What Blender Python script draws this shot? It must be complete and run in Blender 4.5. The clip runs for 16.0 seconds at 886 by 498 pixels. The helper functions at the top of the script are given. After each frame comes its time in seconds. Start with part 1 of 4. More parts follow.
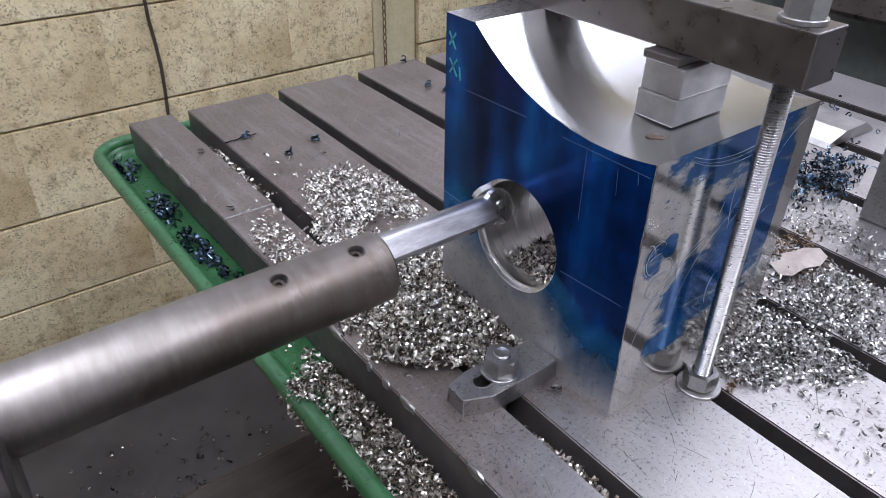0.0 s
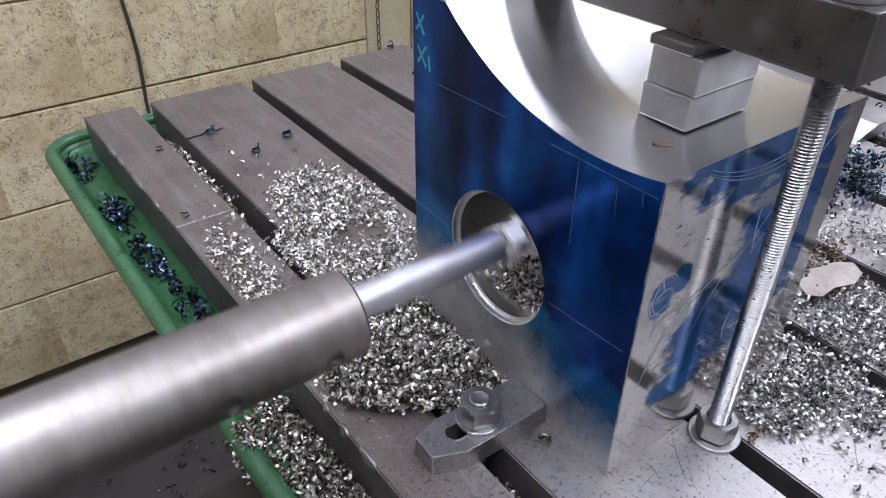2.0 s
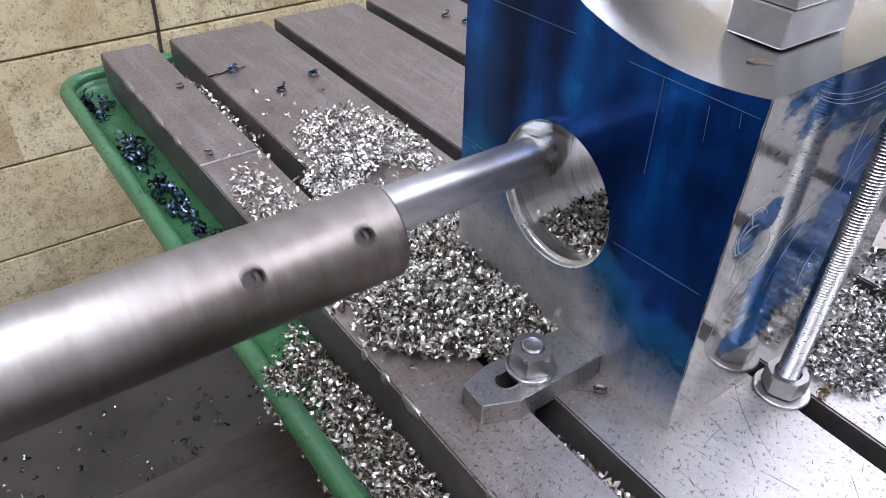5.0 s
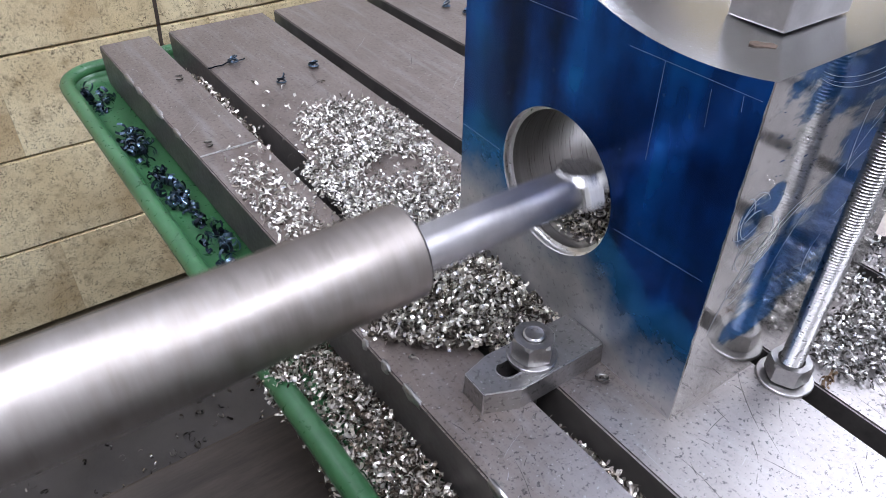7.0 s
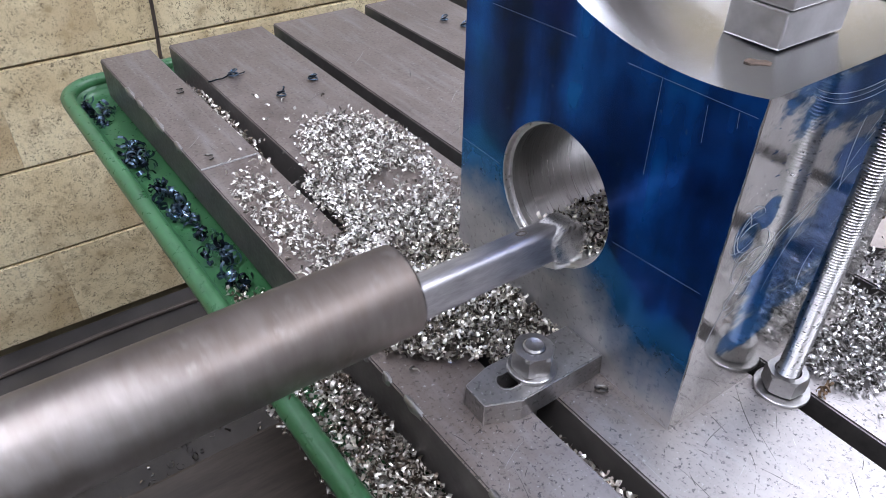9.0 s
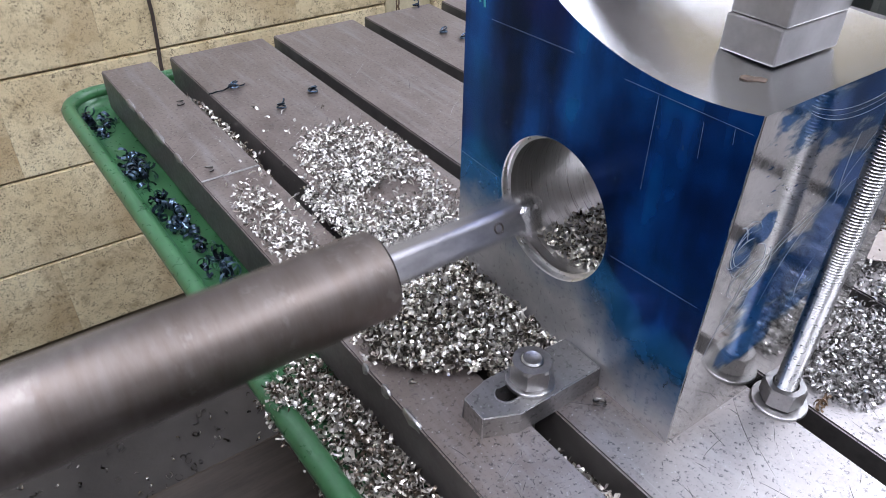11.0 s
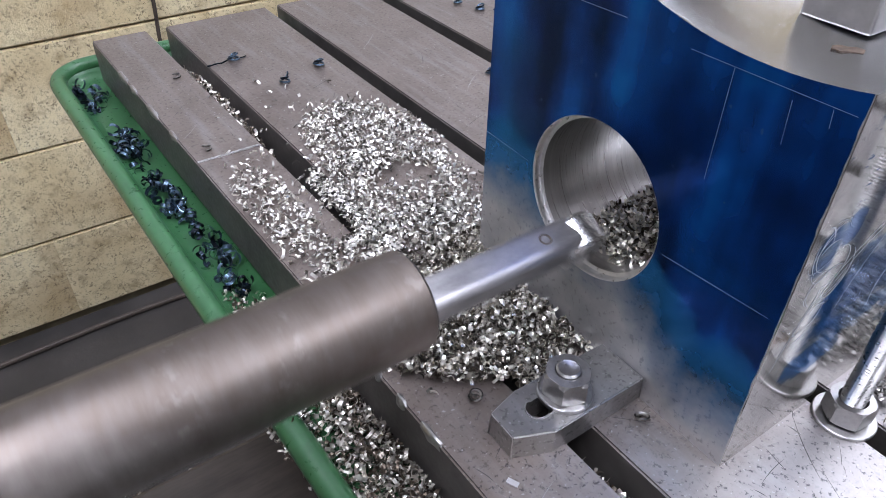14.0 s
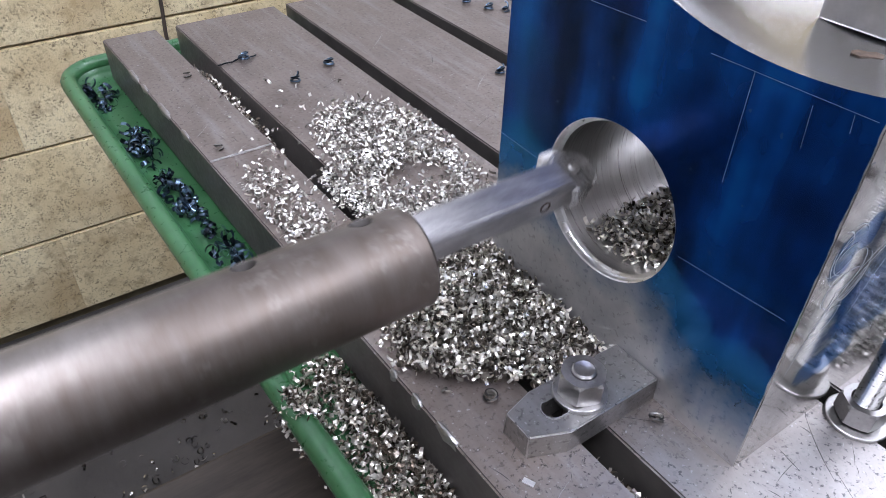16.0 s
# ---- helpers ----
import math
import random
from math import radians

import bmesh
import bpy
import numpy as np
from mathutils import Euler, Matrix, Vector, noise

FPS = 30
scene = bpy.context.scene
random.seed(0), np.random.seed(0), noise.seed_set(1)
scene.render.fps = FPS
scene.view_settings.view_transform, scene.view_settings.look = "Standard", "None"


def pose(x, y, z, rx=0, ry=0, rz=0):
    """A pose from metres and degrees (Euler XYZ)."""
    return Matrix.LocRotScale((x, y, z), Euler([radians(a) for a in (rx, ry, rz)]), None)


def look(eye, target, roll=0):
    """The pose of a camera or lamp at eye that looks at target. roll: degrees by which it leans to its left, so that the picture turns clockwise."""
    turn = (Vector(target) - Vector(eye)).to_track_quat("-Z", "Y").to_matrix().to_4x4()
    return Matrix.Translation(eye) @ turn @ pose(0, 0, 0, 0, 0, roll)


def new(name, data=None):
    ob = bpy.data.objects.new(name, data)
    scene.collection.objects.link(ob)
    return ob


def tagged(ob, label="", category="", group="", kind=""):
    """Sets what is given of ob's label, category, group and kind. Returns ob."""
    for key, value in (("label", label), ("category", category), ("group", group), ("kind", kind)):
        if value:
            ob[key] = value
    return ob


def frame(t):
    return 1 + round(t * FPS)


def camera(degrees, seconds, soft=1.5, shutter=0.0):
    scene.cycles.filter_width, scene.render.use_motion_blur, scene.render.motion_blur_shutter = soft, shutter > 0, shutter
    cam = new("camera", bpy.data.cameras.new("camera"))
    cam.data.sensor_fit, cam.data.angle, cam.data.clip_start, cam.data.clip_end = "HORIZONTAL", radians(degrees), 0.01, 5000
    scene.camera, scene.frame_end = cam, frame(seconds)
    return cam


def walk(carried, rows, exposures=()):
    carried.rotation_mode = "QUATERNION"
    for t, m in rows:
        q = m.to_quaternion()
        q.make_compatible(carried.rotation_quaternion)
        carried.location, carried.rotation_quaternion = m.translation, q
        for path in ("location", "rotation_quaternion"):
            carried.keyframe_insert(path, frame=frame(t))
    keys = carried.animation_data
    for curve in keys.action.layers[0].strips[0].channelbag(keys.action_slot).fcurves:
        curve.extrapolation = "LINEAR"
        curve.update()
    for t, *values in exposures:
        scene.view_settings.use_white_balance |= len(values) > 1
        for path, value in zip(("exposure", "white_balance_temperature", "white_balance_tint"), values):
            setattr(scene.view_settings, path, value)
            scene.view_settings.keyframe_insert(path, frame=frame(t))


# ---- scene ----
cam = camera(63.5, 16.0, 0.8, 0.4)
PATH = [
    (0, (-0.324, -0.222, 0.393), (0.687, 1.107, -0.708), 0.9),
    (0.5, (-0.301, -0.2, 0.382), (0.722, 1.088, -0.756), 1.4),
    (1, (-0.267, -0.185, 0.379), (0.737, 1.102, -0.776), 1.2),
    (1.5, (-0.253, -0.179, 0.379), (0.739, 1.13, -0.763), 0.8),
    (2, (-0.251, -0.168, 0.366), (0.73, 1.155, -0.769), 0.5),
    (2.5, (-0.251, -0.155, 0.352), (0.707, 1.163, -0.808), 0.3),
    (3, (-0.252, -0.146, 0.352), (0.699, 1.154, -0.834), 0.3),
    (3.5, (-0.261, -0.138, 0.343), (0.71, 1.154, -0.835), 1.5),
    (4, (-0.264, -0.131, 0.331), (0.705, 1.155, -0.855), 2.1),
    (4.5, (-0.265, -0.132, 0.33), (0.69, 1.147, -0.875), 1.9),
    (5, (-0.262, -0.138, 0.331), (0.671, 1.149, -0.882), 1.3),
    (7.5, (-0.261, -0.139, 0.326), (0.663, 1.143, -0.9), 0.8),
    (8, (-0.264, -0.139, 0.329), (0.67, 1.142, -0.89), 0.9),
    (8.5, (-0.265, -0.139, 0.33), (0.674, 1.147, -0.88), 0.9),
    (9, (-0.265, -0.14, 0.331), (0.675, 1.152, -0.871), 1.0),
    (9.5, (-0.265, -0.141, 0.333), (0.678, 1.156, -0.863), 0.9),
    (10, (-0.265, -0.141, 0.335), (0.679, 1.159, -0.857), 0.9),
    (12.5, (-0.26, -0.131, 0.327), (0.697, 1.175, -0.846), 1.2),
    (13, (-0.254, -0.113, 0.317), (0.692, 1.179, -0.881), 1.3),
    (13.5, (-0.249, -0.101, 0.313), (0.683, 1.178, -0.91), 1.1),
    (14, (-0.247, -0.096, 0.311), (0.675, 1.182, -0.921), 1.4),
    (14.5, (-0.248, -0.095, 0.311), (0.67, 1.183, -0.924), 1.6),
    (15, (-0.249, -0.096, 0.313), (0.662, 1.183, -0.926), 1.4),
    (15.5, (-0.252, -0.096, 0.315), (0.663, 1.183, -0.921), 1.5),
    (16, (-0.254, -0.092, 0.314), (0.662, 1.184, -0.924), 1.5),
]
walk(cam, [(t, look(eye, target, roll)) for t, eye, target, roll in PATH], [(0.0, -0.60), (4.0, -0.62), (4.5, -0.38), (5.0, -0.26), (9.0, -0.32), (16.0, -0.26)])


# ---- light ----
world = bpy.data.worlds.new("world")
scene.world = world
world.use_nodes = True
world.node_tree.nodes["Background"].inputs[0].default_value = (0.80, 0.86, 0.95, 1)
world.node_tree.nodes["Background"].inputs[1].default_value = 0.25


def area_lamp(name, eye, target, sx, sy, watts, colour):
    data = bpy.data.lights.new(name, "AREA")
    data.shape, data.size, data.size_y = "RECTANGLE", sx, sy
    data.energy, data.color = watts, colour
    ob = new(name, data)
    ob.matrix_world = look(eye, target)
    return ob


area_lamp("strip_light", (1.75, 0.35, 2.40), (1.75, 0.35, 0), 0.35, 2.0, 50, (0.80, 0.83, 1.0))
area_lamp("strip_light", (3.10, 0.10, 1.95), (3.10, 0.10, 0), 0.35, 2.0, 34, (0.80, 0.83, 1.0))
area_lamp("strip_light", (-0.60, 0.15, 2.40), (-0.60, 0.15, 0), 0.35, 2.0, 40, (0.80, 0.83, 1.0))
area_lamp("strip_light", (-1.30, -0.6, 2.40), (-1.30, -0.6, 0), 0.35, 2.0, 24, (0.80, 0.83, 1.0))
area_lamp("strip_light", (0.60, -1.7, 2.40), (0.60, -1.7, 0), 0.35, 2.0, 66, (0.80, 0.83, 1.0))


# ---- materials ----
def nodes_of(name):
    m = bpy.data.materials.new(name)
    m.use_nodes = True
    nt = m.node_tree
    return m, nt, nt.nodes["Principled BSDF"]


def link(nt, a, b):
    nt.links.new(a, b)


def coords(nt, scale=(1, 1, 1)):
    tc, mp = nt.nodes.new("ShaderNodeTexCoord"), nt.nodes.new("ShaderNodeMapping")
    mp.inputs["Scale"].default_value = scale
    link(nt, tc.outputs["Object"], mp.inputs["Vector"])
    return mp.outputs["Vector"]


def noise_node(nt, vec, scale, detail=4, rough=0.55):
    n = nt.nodes.new("ShaderNodeTexNoise")
    n.inputs["Scale"].default_value, n.inputs["Detail"].default_value, n.inputs["Roughness"].default_value = scale, detail, rough
    link(nt, vec, n.inputs["Vector"])
    return n.outputs["Fac"]


def ramp(nt, fac, *stops):
    r = nt.nodes.new("ShaderNodeValToRGB")
    el = r.color_ramp.elements
    while len(el) < len(stops):
        el.new(0.5)
    for e, (p, c) in zip(el, stops):
        e.position = p
        e.color = (*c, 1) if len(c) == 3 else c
    link(nt, fac, r.inputs["Fac"])
    return r.outputs["Color"]


def mixed(nt, fac, a, b, mode="MIX"):
    m = nt.nodes.new("ShaderNodeMix")
    m.data_type, m.blend_type = "RGBA", mode
    for sock, val in ((m.inputs[0], fac), (m.inputs[6], a), (m.inputs[7], b)):
        if isinstance(val, bpy.types.NodeSocket):
            link(nt, val, sock)
        elif isinstance(val, (int, float)):
            sock.default_value = val
        else:
            sock.default_value = (*val, 1)
    return m.outputs[2]


def math_node(nt, op, a, b=0.0, clamp=False):
    m = nt.nodes.new("ShaderNodeMath")
    m.operation, m.use_clamp = op, clamp
    for sock, val in ((m.inputs[0], a), (m.inputs[1], b)):
        if isinstance(val, bpy.types.NodeSocket):
            link(nt, val, sock)
        else:
            sock.default_value = val
    return m.outputs[0]


def grey(v):
    return (v, v, v)


def bumped(nt, bsdf, height, strength, dist):
    b = nt.nodes.new("ShaderNodeBump")
    b.inputs["Strength"].default_value, b.inputs["Distance"].default_value = strength, dist
    link(nt, height, b.inputs["Height"])
    link(nt, b.outputs["Normal"], bsdf.inputs["Normal"])


def surface(name, c1, c2, rough, metal, scale, bump=0.1, stretch=(1, 1, 1), spread=0.12, fine=8.0, dist=0.0004, grit=0.35):
    """A worn surface: two colours mixed by coarse stains, fine grain in roughness and relief."""
    m, nt, b = nodes_of(name)
    v = coords(nt, stretch)
    coarse, grain = noise_node(nt, v, scale, 5, 0.6), noise_node(nt, v, scale * fine, 3, 0.6)
    col = mixed(nt, ramp(nt, coarse, (0.3, grey(0)), (0.7, grey(1))), c1, c2)
    col = mixed(nt, grit, col, ramp(nt, grain, (0.3, grey(0.55)), (0.7, grey(1.0))), "MULTIPLY")
    link(nt, col, b.inputs["Base Color"])
    link(nt, ramp(nt, grain, (0.25, grey(max(0.03, rough - spread))), (0.75, grey(rough + spread))), b.inputs["Roughness"])
    b.inputs["Metallic"].default_value = metal
    if bump:
        bumped(nt, b, grain, bump, dist)
    return m


def scratched(name, c1, c2, rough, metal, rubbed=0.0):
    """Machined iron with fine scratches, dark pits and stains."""
    m, nt, b = nodes_of(name)
    v = coords(nt)
    stain = noise_node(nt, v, 17, 8, 0.72)
    col = mixed(nt, ramp(nt, stain, (0.32, grey(0)), (0.68, grey(1))), c1, c2)
    pits = ramp(nt, noise_node(nt, v, 300, 3, 0.6), (0.57, grey(0)), (0.65, grey(1)))
    col = mixed(nt, pits, col, mixed(nt, 1.0, col, grey(0.62), "MULTIPLY"))
    if rubbed:
        sep = nt.nodes.new("ShaderNodeSeparateXYZ")
        link(nt, v, sep.inputs[0])
    worn = ramp(nt, noise_node(nt, coords(nt, (90, 9, 9)), 1.0, 4, 0.6), (0.50, grey(0)), (0.75, grey(0.30)))
    col = mixed(nt, worn, col, grey(0.42))
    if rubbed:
        # the end of the table where work is set up is rubbed clean of its brown film; glare is painted into the same
        # pale tone
        # right of the block the pale tone runs further back, as painted glare
        glare_reach = math_node(nt, "MULTIPLY", math_node(nt, "MAXIMUM", math_node(nt, "SUBTRACT", sep.outputs[0], 0.20), 0.0), 0.8)
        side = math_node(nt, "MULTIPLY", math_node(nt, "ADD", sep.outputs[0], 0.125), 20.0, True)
        near = math_node(nt, "MULTIPLY", math_node(nt, "SUBTRACT", math_node(nt, "MULTIPLY", stain, 0.12), math_node(nt, "SUBTRACT", sep.outputs[1], glare_reach)), 12.0, True)
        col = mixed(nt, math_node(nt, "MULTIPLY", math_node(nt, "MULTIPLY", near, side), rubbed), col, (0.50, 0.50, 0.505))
    # dents and old drill marks, gathered in patches
    dents = ramp(nt, noise_node(nt, v, 330, 4, 0.65), (0.58, grey(0)), (0.63, grey(0.85)))
    where = ramp(nt, noise_node(nt, v, 14, 2, 0.5), (0.34, grey(0.1)), (0.55, grey(1)))
    dents = mixed(nt, 1.0, dents, where, "MULTIPLY")
    if rubbed:
        # few dents on the far half of the table
        dents = math_node(nt, "MULTIPLY", dents, math_node(nt, "MULTIPLY", math_node(nt, "SUBTRACT", 0.20, sep.outputs[1]), 7.0, True))
    else:
        dents = math_node(nt, "MULTIPLY", dents, 0.25)
    col = mixed(nt, dents, col, mixed(nt, 1.0, col, (0.30, 0.31, 0.34), "MULTIPLY"))
    flecks = ramp(nt, noise_node(nt, v, 420, 2, 0.5), (0.66, grey(0)), (0.72, grey(1)))
    col = mixed(nt, math_node(nt, "MULTIPLY", flecks, 0.5), col, grey(0.55))
    blot = ramp(nt, noise_node(nt, v, 34, 4, 0.6), (0.60, grey(0)), (0.72, grey(0.28)))
    col = mixed(nt, blot, col, mixed(nt, 1.0, col, (0.50, 0.47, 0.46), "MULTIPLY"))
    link(nt, col, b.inputs["Base Color"])
    grain = noise_node(nt, v, 320, 3, 0.6)
    r = ramp(nt, stain, (0.3, grey(rough - 0.08)), (0.7, grey(rough + 0.1)))
    link(nt, mixed(nt, 0.3, r, ramp(nt, grain, (0.3, grey(0.2)), (0.7, grey(0.7)))), b.inputs["Roughness"])
    b.inputs["Metallic"].default_value = metal
    bumped(nt, b, grain, 0.2, 0.0004)
    return m


def block_dye():
    """Bright steel with blue layout dye brushed over it, rubbed off along the foot and in patches of the side."""
    m, nt, b = nodes_of("blue_layout_dye_on_steel")
    tc = nt.nodes.new("ShaderNodeTexCoord")
    sep = nt.nodes.new("ShaderNodeSeparateXYZ")
    link(nt, tc.outputs["Object"], sep.inputs[0])
    px, py, pz = sep.outputs
    v = coords(nt)

    def add(a, c):
        return math_node(nt, "ADD", a, c)

    def sub(a, c):
        return math_node(nt, "SUBTRACT", a, c)

    def mul(a, c, clamp=False):
        return math_node(nt, "MULTIPLY", a, c, clamp)
    brush = noise_node(nt, coords(nt, (1, 1, 0.16)), 34, 3, 0.5)
    cloud, n2, fine = noise_node(nt, v, 17, 3, 0.5), noise_node(nt, v, 55, 3, 0.6), noise_node(nt, v, 160, 3, 0.6)
    # front: the dye fades into bare steel towards the foot, higher up under the bore
    level = add(mul(math_node(nt, "MAXIMUM", sub(py, 0.035), 0.0), 0.80), 0.028)
    level = math_node(nt, "MINIMUM", level, 0.068)
    h = add(sub(pz, level), mul(sub(noise_node(nt, v, 30, 5, 0.6), 0.5), 0.048))
    front = mul(add(h, 0.022), 15.0, True)
    # side: patches of dye, a bare area by the front edge, a bare strip along the back
    def patch(cx, cz, rx, rz):
        u, w = mul(sub(px, cx), 1 / rx), mul(sub(pz, cz), 1 / rz)
        return sub(1.0, add(mul(u, u), mul(w, w)))
    where = patch(0.092, 0.212, 0.080, 0.040)
    for e in ((0.124, 0.140, 0.050, 0.090), (0.080, 0.088, 0.052, 0.036), (0.0160, 0.133, 0.010, 0.014), (0.030, 0.140, 0.008, 0.010), (0.052, 0.052, 0.030, 0.012)):
        where = math_node(nt, "MAXIMUM", where, patch(*e))
    rag = noise_node(nt, coords(nt, (1.0, 1, 1.9)), 46, 5, 0.62)
    side = mul(add(add(where, 0.15), mul(sub(rag, 0.52), 2.6)), 1.7, True)
    dash = ramp(nt, noise_node(nt, coords(nt, (95, 1, 420)), 1.0, 2, 0.5), (0.66, grey(0)), (0.69, grey(1)))
    dash = mul(dash, mul(add(patch(0.030, 0.165, 0.034, 0.034), 0.1), 4.0, True))
    side = math_node(nt, "MAXIMUM", side, mul(dash, 0.9))
    wipe = ramp(nt, noise_node(nt, coords(nt, (14, 1, 75)), 1.0, 4, 0.65), (0.50, grey(1)), (0.64, grey(0.30)))
    side = mul(side, wipe)
    side = mul(side, mul(sub(0.160, px), 500.0, True))
    is_side = math_node(nt, "LESS_THAN", py, 0.0005)
    dye = mixed(nt, is_side, front, side)
    # brushed-on dye: dark where thick, clear blue where thin, with a violet and a green cast in places
    tone = add(mul(brush, 0.50), mul(cloud, 0.50))
    blue = ramp(nt, tone, (0.38, (0.0025, 0.016, 0.064)), (0.48, (0.0040, 0.036, 0.185)), (0.57, (0.0060, 0.084, 0.38)), (0.66, (0.0090, 0.17, 0.57)))
    blue = mixed(nt, ramp(nt, noise_node(nt, v, 13, 2, 0.5), (0.52, grey(0)), (0.68, grey(0.55))), blue, (0.014, 0.020, 0.15))
    blue = mixed(nt, ramp(nt, noise_node(nt, v, 9, 3, 0.5), (0.54, grey(0)), (0.68, grey(0.6))), blue, (0.006, 0.080, 0.16))
    thin = mul(mul(front, sub(1.0, front)), 3.2, True)
    blue = mixed(nt, thin, blue, (0.010, 0.20, 0.52))
    specks = ramp(nt, noise_node(nt, v, 190, 2, 0.5), (0.72, grey(0)), (0.75, grey(0.45)))
    blue = mixed(nt, specks, blue, (0.10, 0.18, 0.30))
    blue = mixed(nt, mul(is_side, 0.7), blue, mixed(nt, rag, (0.008, 0.055, 0.20), (0.012, 0.120, 0.30)))
    steel = mixed(nt, is_side, ramp(nt, n2, (0.3, (0.38, 0.38, 0.39)), (0.7, (0.52, 0.515, 0.51))), ramp(nt, n2, (0.3, (0.50, 0.49, 0.47)), (0.7, (0.66, 0.64, 0.61))))
    stain = ramp(nt, noise_node(nt, v, 240, 3, 0.6), (0.58, grey(0)), (0.66, grey(0.5)))
    steel = mixed(nt, stain, steel, (0.20, 0.19, 0.19))
    rim = mul(sub(mul(n2, 0.0026), py), 2500.0, True)
    dye = mixed(nt, mul(rim, sub(1.0, is_side)), dye, grey(0))
    b.inputs["Specular IOR Level"].default_value = 0.4
    haze = mixed(nt, n2, (0.020, 0.085, 0.17), (0.020, 0.13, 0.30))
    film_col = mixed(nt, mul(dye, 1.7, True), steel, haze)
    link(nt, mixed(nt, math_node(nt, "SUBTRACT", mul(dye, 1.8), 0.8, True), film_col, blue), b.inputs["Base Color"])
    bare = mixed(nt, is_side, ramp(nt, n2, (0.3, grey(0.36)), (0.7, grey(0.50))), ramp(nt, fine, (0.3, grey(0.06)), (0.7, grey(0.14))))
    coat = mixed(nt, is_side, ramp(nt, n2, (0.3, grey(0.12)), (0.7, grey(0.22))), ramp(nt, fine, (0.3, grey(0.06)), (0.7, grey(0.13))))
    link(nt, mixed(nt, dye, bare, coat), b.inputs["Roughness"])
    link(nt, mixed(nt, dye, mixed(nt, is_side, grey(0.80), grey(0.92)), mixed(nt, is_side, grey(0.72), grey(0.60))), b.inputs["Metallic"])
    bumped(nt, b, n2, 0.012, 0.0003)
    return m


def bar_material():
    """Turned bar: brown scale on one flank, rubbed bright on the other, with scuffs round it; a highlight is painted on
    its rear end.
    """
    m, nt, b = nodes_of("turned_bar_steel")
    tc, sep = nt.nodes.new("ShaderNodeTexCoord"), nt.nodes.new("ShaderNodeSeparateXYZ")
    link(nt, tc.outputs["Object"], sep.inputs[0])
    px, py, pz = sep.outputs
    v = coords(nt)
    yy = math_node(nt, "SUBTRACT", py, 0.0164)
    a = radians(-8)
    flank = math_node(nt, "ADD", math_node(nt, "MULTIPLY", yy, math.cos(a) / 0.025), math_node(nt, "MULTIPLY", pz, math.sin(a) / 0.025))
    # highlight painted over the rear end, all the way round
    back = math_node(nt, "MULTIPLY", math_node(nt, "SUBTRACT", -0.195, px), 8.0, True)
    worn = math_node(nt, "ADD", math_node(nt, "MULTIPLY", flank, 0.62), math_node(nt, "MULTIPLY", back, 0.85))
    worn = math_node(nt, "ADD", worn, math_node(nt, "MULTIPLY", math_node(nt, "SUBTRACT", noise_node(nt, v, 30, 4, 0.6), 0.5), 0.8))
    worn = math_node(nt, "ADD", worn, 0.10, True)
    rings = noise_node(nt, coords(nt, (150, 34, 34)), 1.0, 4, 0.6)
    fine = noise_node(nt, coords(nt, (900, 60, 60)), 1.0, 2, 0.6)
    scale = ramp(nt, rings, (0.3, (0.118, 0.096, 0.081)), (0.75, (0.158, 0.135, 0.119)))
    bright = ramp(nt, rings, (0.3, (0.295, 0.265, 0.238)), (0.75, (0.380, 0.353, 0.328)))
    col = mixed(nt, worn, scale, bright)
    patchy = ramp(nt, noise_node(nt, coords(nt, (1.3, 1, 1)), 120, 3, 0.6), (0.52, grey(0)), (0.64, grey(0.45)))
    scuff = math_node(nt, "MULTIPLY", patchy, ramp(nt, noise_node(nt, v, 21, 3, 0.6), (0.50, grey(0)), (0.60, grey(1))))
    col = mixed(nt, math_node(nt, "MULTIPLY", scuff, math_node(nt, "ADD", worn, 0.40, True)), col, (0.36, 0.335, 0.31))
    link(nt, col, b.inputs["Base Color"])
    link(nt, mixed(nt, worn, ramp(nt, rings, (0.3, grey(0.39)), (0.7, grey(0.47))), ramp(nt, rings, (0.3, grey(0.36)), (0.7, grey(0.44)))), b.inputs["Roughness"])
    b.inputs["Metallic"].default_value = 0.95
    bumped(nt, b, fine, 0.06, 0.0003)
    return m


def chip_material(name, dark, light, rough, share=0.3):
    """Cut steel: some chips dulled dark, the rest bright, each with its own gloss."""
    m, nt, b = nodes_of(name)
    geo = nt.nodes.new("ShaderNodeNewGeometry")
    link(nt, ramp(nt, geo.outputs["Random Per Island"], (0.0, dark), (share, tuple(1.8 * c for c in dark)), (share + 0.22, light), (1.0, tuple(min(1, c * 1.2) for c in light))), b.inputs["Base Color"])
    wn = nt.nodes.new("ShaderNodeTexWhiteNoise")
    wn.noise_dimensions = "1D"
    link(nt, geo.outputs["Random Per Island"], wn.inputs["W"])
    link(nt, ramp(nt, wn.outputs["Value"], (0, grey(rough - 0.12)), (1, grey(rough + 0.15))), b.inputs["Roughness"])
    b.inputs["Metallic"].default_value = 0.85
    return m


